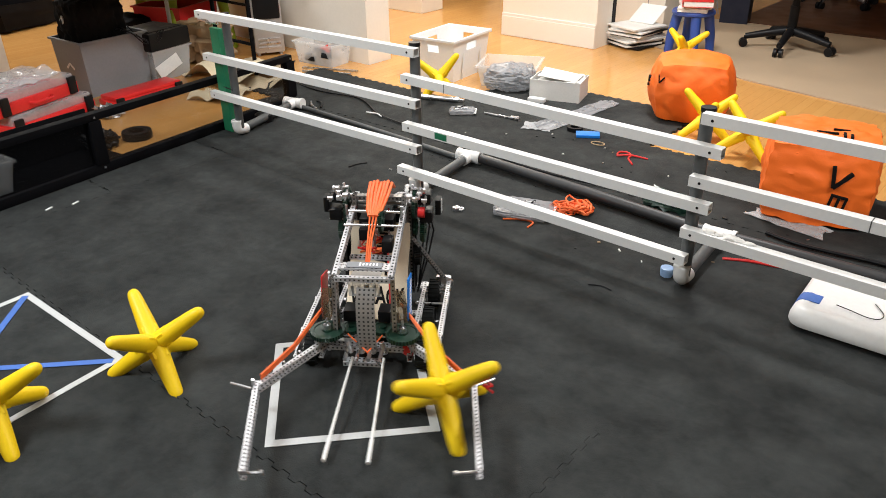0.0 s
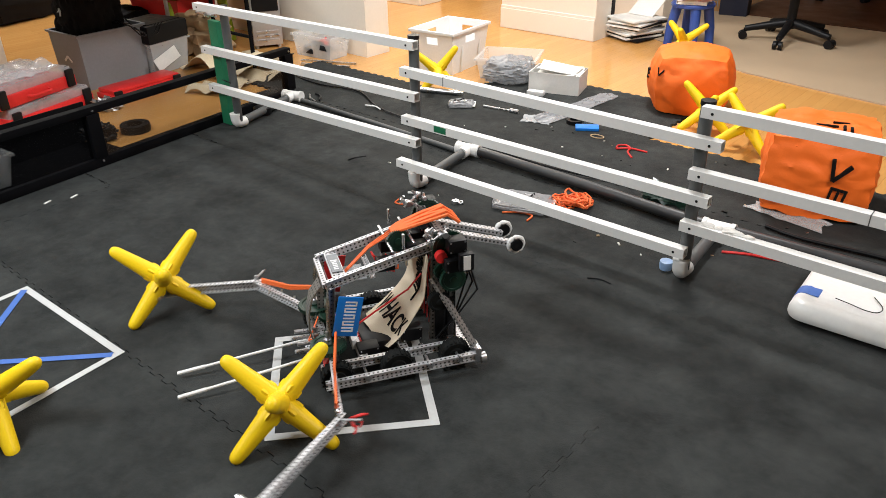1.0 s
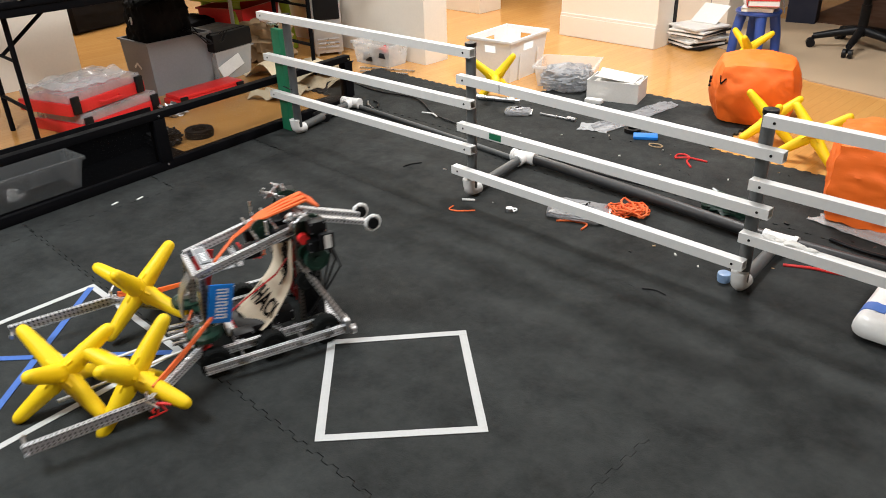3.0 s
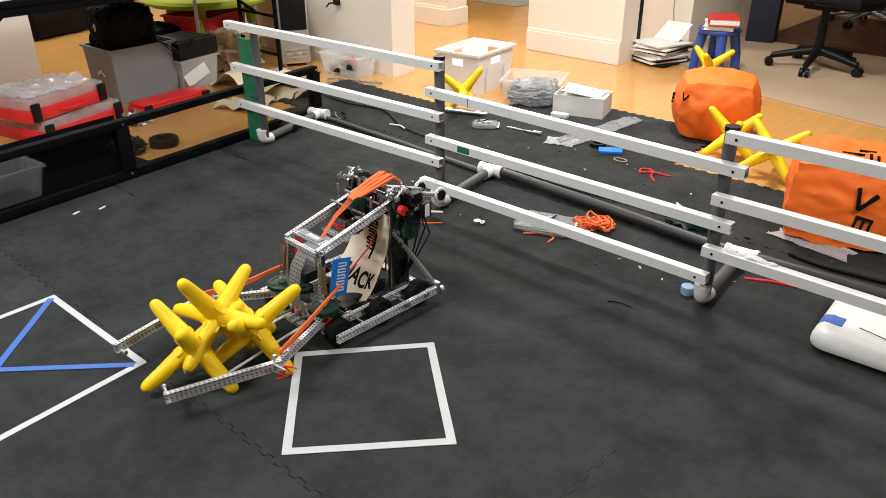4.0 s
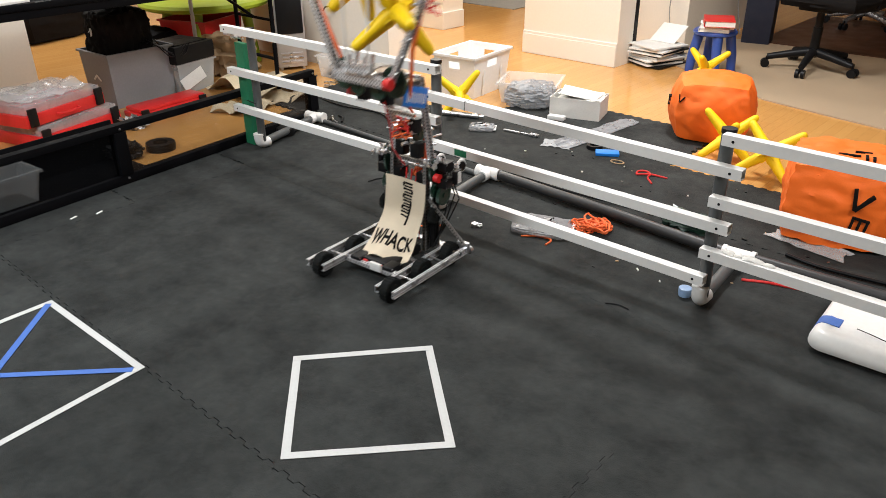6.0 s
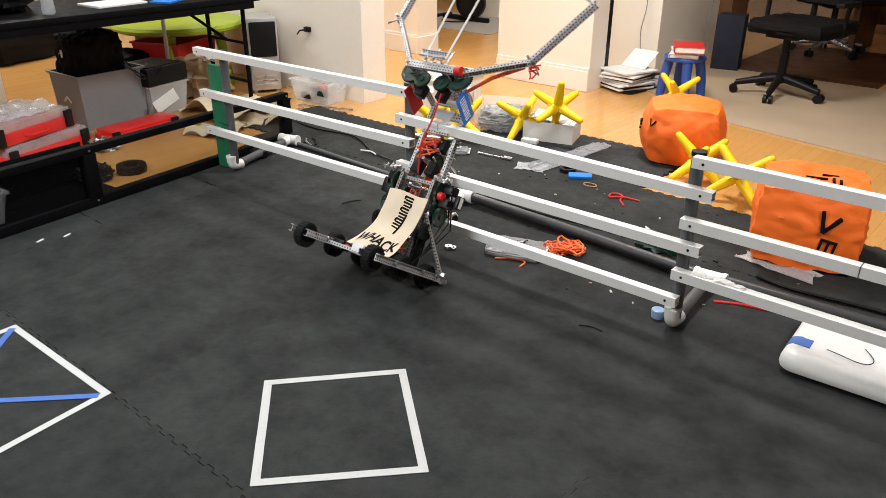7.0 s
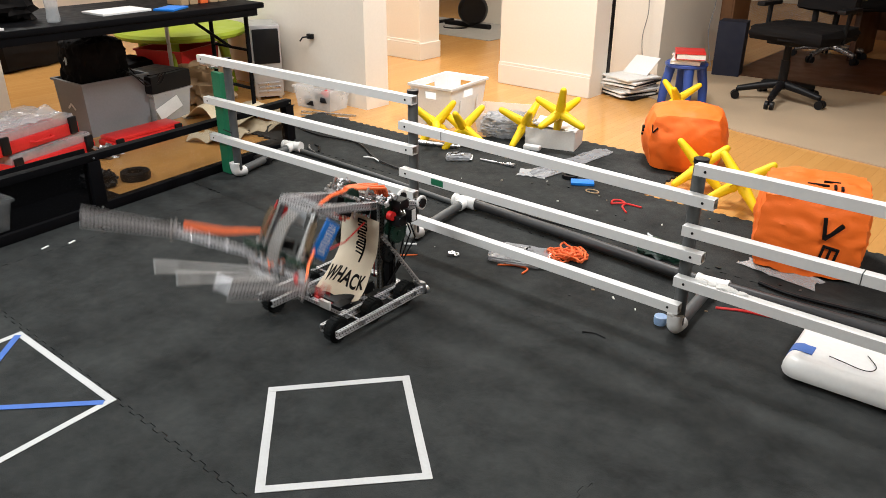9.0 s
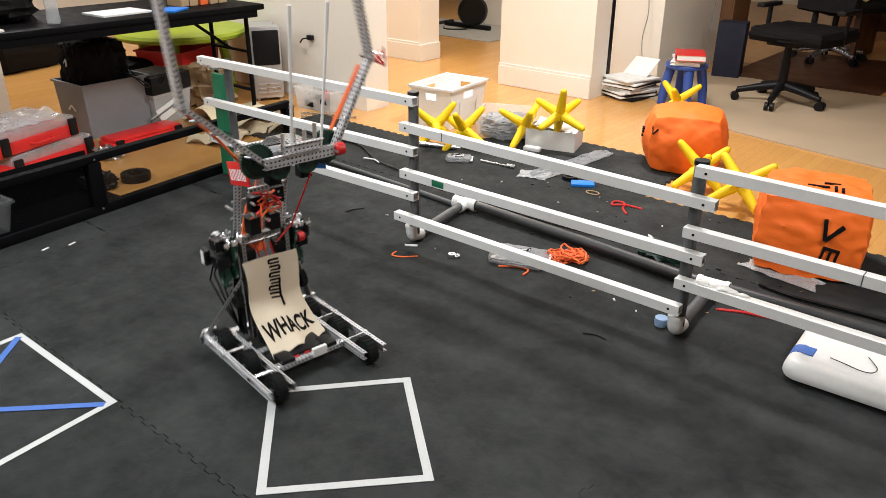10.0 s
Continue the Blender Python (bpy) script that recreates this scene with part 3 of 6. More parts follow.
def crate_body(bm, w, d, h, taper, t=0.004):
    """A crate with a grip hole through each wall, a floor and a rolled rim."""
    def at(side, u, k):
        s = taper + (1 - taper) * k
        x, y = w / 2 * s, d / 2 * s
        return {0: (x, u * y, h * k), 1: (-u * x, y, h * k), 2: (-x, -u * y, h * k), 3: (u * x, -y, h * k)}[side]
    us, ks = (-1, -0.27, -0.21, 0.21, 0.27, 1), (0, 0.68, 0.72, 0.81, 0.85, 1)
    for side in range(4):
        g = [[bm.verts.new(at(side, u, k)) for u in us] for k in ks]
        for j in range(5):
            for i in range(5):
                if 1 <= j <= 3 and 1 <= i <= 3:
                    continue
                bm.faces.new((g[j][i], g[j][i + 1], g[j + 1][i + 1], g[j + 1][i]))
    bm.faces.new([bm.verts.new((sx * w / 2 * taper, sy * d / 2 * taper, 0)) for sx, sy in ((1, 1), (-1, 1), (-1, -1), (1, -1))])
    bmesh.ops.remove_doubles(bm, verts=bm.verts[:], dist=0.0005)
    bmesh.ops.recalc_face_normals(bm, faces=bm.faces[:])
    bmesh.ops.solidify(bm, geom=bm.faces[:], thickness=t)
    for x, y, sx, sy in ((w / 2 + 0.004, 0, 0.016, d + 0.024), (-w / 2 - 0.004, 0, 0.016, d + 0.024), (0, d / 2 + 0.004, w + 0.008, 0.016), (0, -d / 2 - 0.004, w + 0.008, 0.016)):
        box(bm, (x, y, h - 0.006), (sx, sy, 0.018), 0.003)


def crumple(bm, sx, sy, h, n=10, seed=0.0, thick=0.0015, f=4.0, fine=0.25):
    """A crumpled sheet lying on z = 0."""
    def grid(off):
        return [[bm.verts.new(((i / n - 0.5) * sx * (1 + 0.08 * math.sin(5 * j / n + seed)), (j / n - 0.5) * sy * (1 + 0.08 * math.sin(4 * i / n - seed)),
                 off + h * abs(noise.noise(Vector((i / n * f + seed, j / n * f, seed)))) * 1.8 + fine * h * abs(noise.noise(Vector((i / n * 11, j / n * 11 + seed, 0)))))) for i in range(n + 1)] for j in range(n + 1)]
    a, b = grid(thick), grid(0.0)
    for j in range(n):
        for i in range(n):
            bm.faces.new((a[j][i], a[j][i + 1], a[j + 1][i + 1], a[j + 1][i]))
            bm.faces.new((b[j][i], b[j + 1][i], b[j + 1][i + 1], b[j][i + 1]))
    for k in range(n):
        for p, q in (((0, k), (0, k + 1)), ((n, k + 1), (n, k)), ((k + 1, 0), (k, 0)), ((k, n), (k + 1, n))):
            bm.faces.new((a[p[0]][p[1]], b[p[0]][p[1]], b[q[0]][q[1]], a[q[0]][q[1]]))
    bmesh.ops.recalc_face_normals(bm, faces=bm.faces[:])


def single(name, bm, mat, m, label, category, group="", smooth=True):
    ob = finish(name, bm, mat, None, "", smooth)
    ob.matrix_basis = m
    return tagged(ob, label, category, group)


def orange_bag(x, y, turn, seed, label, marks, tall=0.36, round_=0.5, top_marks=()):
    r = root("cloth_bag", pose(x, y, FLOOR if y > 3.5 else 0.0, 0, 0, turn), label, "bag", "orange cloth bags")
    bm = bmesh.new()
    soft_box(bm, 0.4, 0.4, tall, 23, round_, 0.006 if round_ > 0.5 else 0.0095, seed, 0.02)
    body = part("body", bm, BAG, r)
    bm = bmesh.new()
    pts = []
    for k in range(41):
        a = 2 * math.pi * k / 40
        e = (0.19 if round_ < 0.55 else 0.172) * (abs(math.cos(a)) ** 4 + abs(math.sin(a)) ** 4) ** -0.25
        pts.append((e * math.cos(a), e * math.sin(a), tall * 0.84 + 0.008 * math.sin(3 * a + seed)))
    tube(bm, pts, 0.0035, 6)
    part("seam", bm, BAG, r)
    skin = [v.co.copy() for v in body.data.vertices]

    def mark(c, size, m):
        """One printed stroke, set on the cloth where the cloth is."""
        p = (m @ Vector(c))
        turn = pose(0, 0, 0, 0, 0, m.to_euler().z * 180 / math.pi).inverted()
        q = turn @ p
        near = min((turn @ v for v in skin), key=lambda w: (w.x - q.x) ** 2 + (w.z - q.z) ** 2 + (4 if w.y > -0.05 else 0))
        bm = bmesh.new()
        box(bm, (0, 0, 0), (size[0], 0.03, size[2]), 0.002, turn.inverted() @ pose(0, near.y + 0.006 - q.y, 0) @ turn @ m @ Matrix.Translation(c))
        part("print_mark", bm, INK, r, "black printed stroke")

    for x, y, sx, sy in top_marks:
        near = min(skin, key=lambda w: (w.x - x) ** 2 + (w.y - y) ** 2 + (4 if w.z < tall * 0.6 else 0))
        bm = bmesh.new()
        box(bm, (x, y, near.z), (sx, sy, 0.012), 0.002)
        part("print_mark", bm, INK, r, "black printed stroke")
    for face, u, z, kind, s in marks:
        m = pose(0, 0, 0, 0, 0, face) @ pose(u, -0.197, z)
        if kind == "v":
            for q in (1, -1):
                mark((0, 0, 0), (0.014 * s, 0.03, 0.085 * s), m @ pose(0, 0, 0, 0, 18, 0) @ pose(q * 0.017 * s, 0, 0, 0, q * 24, 0))
        elif kind == "m":
            for q in (-1, 0, 1):
                mark((q * 0.03 * s, 0, -0.006 * s), (0.011 * s, 0.03, 0.055 * s), m @ pose(0, 0, 0, 0, 10, 0))
            mark((0, 0, 0.026 * s), (0.072 * s, 0.03, 0.011 * s), m @ pose(0, 0, 0, 0, 10, 0))
        else:
            for q in (-1, 0, 1):
                mark((0, 0, q * 0.028 * s), (0.06 * s, 0.03, 0.011 * s), m)
            mark((-0.026 * s, 0, 0), (0.011 * s, 0.03, 0.067 * s), m)
    return r


def red_case(x, y, z, turn, sx, sy, label, h=0.085, lid=True):
    r = root("parts_case", pose(x, y, z, 0, 0, turn), label, "organiser case", "red organiser cases")
    bm = bmesh.new()
    box(bm, (0, 0, h * 0.28), (sx, sy, h * 0.55), 0.008)
    part("tray", bm, RED, r, "red plastic tray")
    bm = bmesh.new()
    box(bm, (0, 0, h * 0.75), (sx * 0.95, sy * 0.95, h * 0.42), 0.01)
    part("lid", bm, FROST if lid else RED, r, "hazy clear lid" if lid else "red lid")
    for s in (1, -1):
        bm = bmesh.new()
        box(bm, (sx / 2 + 0.004, s * sy * 0.42, h * 0.45), (0.02, 0.05, h * 0.8), 0.006)
        part("latch", bm, BLACK, r, "black latch")
    bm = bmesh.new()
    tube(bm, [(sx / 2, -0.07, h * 0.3), (sx / 2 + 0.035, -0.06, h * 0.3), (sx / 2 + 0.035, 0.06, h * 0.3), (sx / 2, 0.07, h * 0.3)], 0.007, 8)
    part("handle", bm, RED, r)


def tub(name, x, y, z, turn, w, d, h, mat, label, category, stuff=(), taper=0.88):
    r = root(name, pose(x, y, z, 0, 0, turn), label, category)
    bm = bmesh.new()
    open_box(bm, w, d, h, 0.004, taper)
    part("tub", bm, mat, r, smooth=False)
    for k, (mt, n) in enumerate(stuff):
        for i in range(n):
            bm = bmesh.new()
            s = random.uniform(0.03, 0.07)
            box(bm, (0, 0, 0), (s * 1.6, s, s * 0.5), 0.004, pose(random.uniform(-0.3, 0.3) * w, random.uniform(-0.3, 0.3) * d, 0.03 + random.uniform(0, 0.35) * h, random.uniform(-30, 30), random.uniform(-30, 30), random.uniform(0, 180)))
            part("content", bm, mt, r)
    return r


def zip_bag(x, y, z, turn, sx, sy, label):
    r = root("zip_bag", pose(x, y, z, 0, 0, turn), label, "plastic bag")
    bm = bmesh.new()
    soft_box(bm, sx, sy, 0.028, 10, 0.4, 0.005, x)
    part("pouch", bm, GREY_FILM, r)
    bm = bmesh.new()
    box(bm, (sx * 0.52, 0, 0.012), (0.015, sy * 0.9, 0.003), 0.001)
    part("seal", bm, WHITE_PLASTIC, r)
    for k in range(4):
        bm = bmesh.new()
        tube(bm, [(random.uniform(-0.3, 0.3) * sx, random.uniform(-0.3, 0.3) * sy, 0.031), (random.uniform(-0.3, 0.3) * sx, random.uniform(-0.3, 0.3) * sy, 0.034)], 0.004, 6)
        part("small_hardware", bm, BLACK if k % 2 else STEEL, r)


def wire(name, pts, r, mat, label, category="cable"):
    bm = bmesh.new()
    fine = []
    for k in range(len(pts) - 1):
        p0, p1, p2, p3 = (Vector(pts[max(0, min(len(pts) - 1, k + d))]) for d in (-1, 0, 1, 2))
        for i in range(6):
            t = i / 6
            fine.append(0.5 * ((2 * p1) + (p2 - p0) * t + (2 * p0 - 5 * p1 + 4 * p2 - p3) * t * t + (3 * p1 - p0 - 3 * p2 + p3) * t * t * t))
    fine.append(Vector(pts[-1]))
    tube(bm, fine, r, 7)
    return single(name, bm, mat, pose(0, 0, 0), label, category)


def office_chair(x, y, turn, label, metal, full=True):
    r = root("office_chair", pose(x, y, FLOOR + 0.008, 0, 0, turn), label, "office chair")
    for k in range(5):
        a = 72 * k
        m = pose(0, 0, 0, 0, 0, a)
        bm = bmesh.new()
        tube(bm, [m @ Vector(p) for p in ((0.03, 0, 0.125), (0.15, 0, 0.105), (0.3, 0, 0.075))], 0.032, 10, 0.022)
        part("leg", bm, metal, r)
        bm = bmesh.new()
        for s in (1, -1):
            tube(bm, [m @ Vector((0.31, s * 0.008, 0.03)), m @ Vector((0.31, s * 0.03, 0.03))], 0.03, 14)
        tube(bm, [m @ Vector((0.3, 0, 0.03)), m @ Vector((0.3, 0, 0.08))], 0.009, 8)
        part("caster", bm, BLACK, r)
    bm = bmesh.new()
    tube(bm, [(0, 0, 0.09), (0, 0, 0.3)], 0.032, 14)
    tube(bm, [(0, 0, 0.28), (0, 0, 0.43)], 0.026, 12)
    part("gas_post", bm, BLACK if full else metal, r)
    bm = bmesh.new()
    box(bm, (0, 0, 0.43), (0.24, 0.2, 0.04), 0.01)
    part("tilt_plate", bm, BLACK, r)
    bm = bmesh.new()
    soft_box(bm, 0.56, 0.54, 0.1, 8, 0.3, 0.01, 3)
    bmesh.ops.translate(bm, vec=(0.09, 0, 0.45), verts=bm.verts[:])
    part("seat", bm, SEAT, r)
    if full:
        bm = bmesh.new()
        soft_box(bm, 0.44, 0.09, 0.55, 8, 0.2, 0.008, 5)
        bmesh.ops.transform(bm, matrix=pose(0.09, 0.26, 0.62, -8), verts=bm.verts[:])
        part("backrest", bm, SEAT, r)
        bm = bmesh.new()
        tube(bm, [(0, 0.1, 0.43), (0, 0.25, 0.43), (0, 0.29, 0.5), (0, 0.29, 0.72)], 0.022, 10)
        part("back_bracket", bm, BLACK, r)
        for s in (1, -1):
            bm = bmesh.new()
            tube(bm, [(0.09 + s * 0.18, 0, 0.45), (0.09 + s * 0.28, 0, 0.46), (0.09 + s * 0.29, 0.02, 0.66)], 0.018, 8)
            box(bm, (0.09 + s * 0.29, 0, 0.675), (0.06, 0.24, 0.03), 0.01)
            part("armrest", bm, BLACK, r)


def book(bm_mat, x, y, z, turn, w, d, h, label):
    r = root("book", pose(x, y, z, 0, 0, turn), label, "book", "books on the stool")
    bm = bmesh.new()
    box(bm, (0.003, 0, h / 2), (w - 0.008, d - 0.008, h - 0.006))
    part("pages", bm, PAPER, r)
    bm = bmesh.new()
    for zz in (0.0015, h - 0.0015):
        box(bm, (0, 0, zz), (w, d, 0.003), 0.0008)
    box(bm, (-w / 2, 0, h / 2), (0.003, d, h), 0.0008)
    part("cover", bm, bm_mat, r)


def left_side():
    # grey bin with a dark heap in it
    bin_ = tub("storage_bin", -4.475, 2.362, FLOOR, 3, 0.335, 0.44, 0.335, GREYBOX, "grey corrugated plastic bin heaped with black cloth", "bin", (), 0.93)
    bm = bmesh.new()
    for s in (-1, 1):
        box(bm, (-0.01 + s * 0.026, -0.2145, 0.19), (0.05, 0.004, 0.012), 0, pose(-0.01, 0, 0.19, 0, s * 38, 0) @ pose(0.01, 0, -0.19))
    part("logo", bm, WHITE_PLASTIC, bin_, "faint white printed mark")
    bm = bmesh.new()
    soft_box(bm, 0.27, 0.34, 0.37, 24, 0.5, 0.016, 4)
    heap = single("black_jacket", bm, INK, pose(-4.49, 2.34, FLOOR + 0.2, 0, 0, 8), "heap of black fabric in a grey bin", "clothes")
    bm = bmesh.new()
    lathe(bm, [(0, 0), (0.03, 0), (0.032, 0.004), (0.03, 0.008), (0, 0.008)], 18, pose(-0.02, -0.17, 0.24, 80, 0, -20))
    part("white_tag", bm, WHITE_PLASTIC, heap, "round white tag")
    b2 = tub("clear_bin", -4.44, 2.72, FLOOR, 10, 0.27, 0.31, 0.2, CLEAR, "clear plastic bin holding white paper", "bin", ((PAPER, 5), (BLACK, 3)))
    bm = bmesh.new()
    box(bm, (0, 0, 0.058), (0.32, 0.34, 0.116), 0.016)
    box(bm, (0, 0, 0.118), (0.26, 0.28, 0.006), 0.003)
    single("black_case", bm, BLACK, pose(-4.45, 2.71, FLOOR + 0.2, 0, 0, 12), "black plastic case on a clear bin", "case")
    bm = bmesh.new()
    box(bm, (0, 0, 0), (0.004, 0.2, 0.08), 0.001)
    single("white_card", bm, PAPER, pose(-4.275, 2.69, 0.085, 18, -14, 8), "white card leaning on a clear bin", "card")
    for k in range(3):
        wire("black_cable", [(-4.38, 2.41 + 0.05 * k, 0.36), (-4.29, 2.48 + 0.03 * k, 0.33 - 0.02 * k), (-4.27, 2.56 + 0.04 * k, 0.25), (-4.28, 2.66 + 0.02 * k, 0.315)], 0.004, BLACK, "thin black cable over the bins")
    red_case(-4.16, 1.73, FLOOR, 17, 0.4, 0.56, "red organiser case with a clear lid on the floor", 0.12)
    red_case(-4.175, 1.67, FLOOR + 0.12, 19, 0.4, 0.54, "red organiser case stacked on another case", 0.12)
    red_case(-4.10, 2.38, FLOOR, 6, 0.16, 0.5, "flat red tool tray on the floor", 0.06, False)
    bm = bmesh.new()
    crumple(bm, 0.34, 0.46, 0.03, 18, 5.3, 0.0015, 3.4, 0.15)
    single("plastic_wrap", bm, CLEAR, pose(-4.18, 1.67, FLOOR + 0.2355, 0, 0, 19), "crumpled clear wrap on the organiser cases", "wrapping")
    bm = bmesh.new()
    soft_box(bm, 0.16, 0.12, 0.05, 6, 0.4, 0.03, 9)
    single("metal_scraps", bm, STEEL, pose(-3.9, 2.05, FLOOR), "small heap of metal scraps", "scraps")
    for k, (x, y, s, h) in enumerate(((-4.0, 3.02, 0.6, 0.11), (-3.7, 2.66, 0.3, 0.05), (-3.68, 3.0, 0.34, 0.06))):
        bm = bmesh.new()
        crumple(bm, s, s * 0.8, h, 16, 1.7 * k + 0.4, 0.003, 1.9, 0.06)
        single("crumpled_cloth", bm, CREAM, pose(x, y, FLOOR, 0, 0, 25 * k), "crumpled cream cloth lying on the wood floor", "cloth", "cream cloths")
    tub("clear_bin", -3.25, 0.98, FLOOR, 6, 0.2, 0.5, 0.15, CLEAR, "shallow clear plastic bin behind the barrier", "bin", ((WHITE_PLASTIC, 3),))
    # Black board added in place of the shade under the table.
    bm = bmesh.new()
    box(bm, (0, 0.06, 0.1), (0.01, 1.4, 0.2), 0.002)
    box(bm, (0.15, 0.06, 0.003), (0.3, 1.4, 0.006), 0.001)
    single("shade_backing", bm, BLACK_METAL, pose(-3.40, 0.98, FLOOR, 0, 0, 6.3), "black board added for the shaded space behind the barrier", "board")
    bm = bmesh.new()
    box(bm, (0, 0, 0.003), (0.03, 0.12, 0.006), 0.001)
    single("green_strip", bm, LIME, pose(-3.18, 1.33, FLOOR, 0, 0, 10), "short green plastic strip", "strip")
    bm = bmesh.new()
    lathe(bm, [(0.04, 0), (0.075, 0.0), (0.078, 0.02), (0.075, 0.04), (0.04, 0.04), (0.04, 0)], 22)
    single("tape_roll", bm, BLACK, pose(-3.42, 1.95, FLOOR), "roll of black tape on the floor", "tape roll")
    bm = bmesh.new()
    soft_box(bm, 0.12, 0.16, 0.08, 14, 0.5, 0.02, 11)
    single("cable_heap", bm, BLACK, pose(-3.42, 1.75, FLOOR), "tangle of dark cables on the floor", "cables")
    bm = bmesh.new()
    lathe(bm, [(0, 0), (0.045, 0), (0.05, 0.015), (0.05, 0.04), (0.03, 0.05), (0, 0.05)], 20)
    single("black_puck", bm, BLACK, pose(-3.08, 2.52, 0), "small round black puck beside the fence", "puck")
    for k in range(2):
        bm = bmesh.new()
        box(bm, (0, 0, 0.002), (0.008, 0.035, 0.004), 0.001)
        single("white_peg", bm, WHITE_PLASTIC, pose(-2.86 + 0.03 * k, 1.22 + 0.1 * k, 0, 0, 0, 20), "small white plastic peg on the mat", "peg", "pegs")
    # folding table
    t = root("folding_table", pose(-4.22, 2.15, FLOOR), "black folding table with loose things on it", "table")
    bm = bmesh.new()
    box(bm, (0, 0, 0.735), (0.76, 2.1, 0.035), 0.008)
    part("tabletop", bm, BLACK_METAL, t)
    bm = bmesh.new()
    box(bm, (0.36, 0, 0.7), (0.02, 2.0, 0.05), 0.004)
    part("apron", bm, BLACK_METAL, t)
    for y in (-0.85, 0.97):
        for x in (-0.12, 0.28):
            bm = bmesh.new()
            tube(bm, [(x, y, 0), (x, y, 0.72)], 0.014, 10)
            part("leg", bm, BLACK_METAL, t)
        bm = bmesh.new()
        tube(bm, [(-0.12, y, 0.2), (0.28, y, 0.2)], 0.011, 8)
        part("stretcher", bm, BLACK_METAL, t)
        bm = bmesh.new()
        tube(bm, [(0.08, y, 0.45), (0.08, y - math.copysign(0.35, y), 0.71)], 0.01, 8)
        tube(bm, [(-0.12, y, 0.45), (0.28, y, 0.45)], 0.009, 8)
        part("brace", bm, BLACK_METAL, t)
    bm = bmesh.new()
    tube(bm, [(-0.4, 0.8, 0), (-0.4, 0.8, 0.718)], 0.014, 10)
    part("support_pole", bm, SILVER, t, "bare metal support pole")
    zt = FLOOR + 0.7525
    bm = bmesh.new()
    lathe(bm, [(0, 0), (0.032, 0), (0.034, 0.02), (0.031, 0.07), (0.034, 0.1), (0.034, 0.15), (0.014, 0.19), (0.014, 0.21), (0, 0.21)], 18)
    single("water_bottle", bm, FROST, pose(-3.98, 1.93, zt), "clear plastic water bottle on the table", "bottle")
    for x, y, a, s, mt, lab in ((-3.95, 1.48, 10, 0.2, PAPER, "white paper on the black table"), (-4.1, 2.35, 4, 0.22, WHITE_PLASTIC, "white board lying on the table"), (-3.97, 2.62, 30, 0.13, BLUE, "small blue tray on the table")):
        bm = bmesh.new()
        box(bm, (0, 0, 0.006), (s, s * 1.4, 0.012), 0.002)
        single("sheet", bm, mt, pose(x, y, zt, 0, 0, a), lab, "sheet")
    for k in range(5):
        bm = bmesh.new()
        box(bm, (0, 0, 0.06), (0.15, 0.055, 0.12), 0.004)
        single("carton", bm, CARD if k != 2 else ORANGE, pose(-4.15, 2.78 + 0.07 * k, zt, 0, 0, random.uniform(-4, 4)), "small cardboard carton on the black table", "carton", "cartons")
    bm = bmesh.new()
    soft_box(bm, 0.4, 0.35, 0.16, 7, 0.4, 0.04, 2)
    single("black_bag", bm, INK, pose(-4.3, 1.75, zt), "black cloth bag on the table", "bag")
    # lime children's table with a red crate under it
    g = root("childrens_table", pose(-4.96, 3.27, FLOOR), "round lime green plastic children's table", "table")
    bm = bmesh.new()
    lathe(bm, [(0, 0.43), (0.45, 0.43), (0.47, 0.44), (0.475, 0.46), (0.46, 0.48), (0, 0.48)], 36)
    part("tabletop", bm, LIME, g)
    for k in range(4):
        a = radians(45 + 90 * k)
        bm = bmesh.new()
        tube(bm, [(0.34 * math.cos(a), 0.34 * math.sin(a), 0), (0.28 * math.cos(a), 0.28 * math.sin(a), 0.44)], 0.03, 12, 0.04)
        part("leg", bm, LIME, g)
    tub("red_crate", -4.93, 3.2, FLOOR, 20, 0.4, 0.44, 0.36, RED, "red plastic crate under the green table", "crate")
    bm = bmesh.new()
    soft_box(bm, 0.34, 0.4, 0.3, 16, 0.35, 0.02, 7)
    single("black_duffel", bm, INK, pose(-5.05, 2.84, FLOOR, 0, 0, 10), "large black bag on the floor under the table", "bag")
    bm = bmesh.new()
    soft_box(bm, 0.6, 1.1, 0.4, 14, 0.3, 0.02, 17)
    single("black_duffel", bm, INK, pose(-7.05, 3.0, FLOOR, 0, 0, 20), "big black bag on the wood floor behind the table", "bag")
    for k, (a, b) in enumerate((((-3.11, 2.93, 0.008), (-3.0, 2.86, 0.008)), ((-3.13, 2.9, 0.008), (-3.0, 2.83, 0.008)))):
        wire("tool_handle", [a, ((a[0] + b[0]) / 2, (a[1] + b[1]) / 2 + 0.02 - 0.035 * k, 0.01), b], 0.006, STEEL if k else BLACK, "slim tool lying by the pipe tee", "tool")
    bm = bmesh.new()
    soft_box(bm, 0.3, 0.3, 0.28, 8, 0.3, 0.05, 12)
    single("brown_sack", bm, CARD, pose(-4.55, 3.17, FLOOR, 0, 0, 30), "brown paper sack on the floor", "sack")
    # computer tower
    c = root("computer_tower", pose(-4.41, 3.585, FLOOR, 0, 0, 61), "silver computer tower with a black front panel", "computer")
    bm = bmesh.new()
    box(bm, (0, 0, 0.278), (0.21, 0.3, 0.515), 0.012)
    part("case", bm, SILVER, c)
    bm = bmesh.new()
    box(bm, (0, -0.152, 0.385), (0.185, 0.012, 0.245), 0.01)
    part("front_panel", bm, BLACK, c, "glossy black front panel")
    for k in range(3):
        bm = bmesh.new()
        box(bm, (0, -0.152, 0.06 + 0.03 * k), (0.16, 0.008, 0.016), 0.002)
        part("drive_slot", bm, STEEL, c)
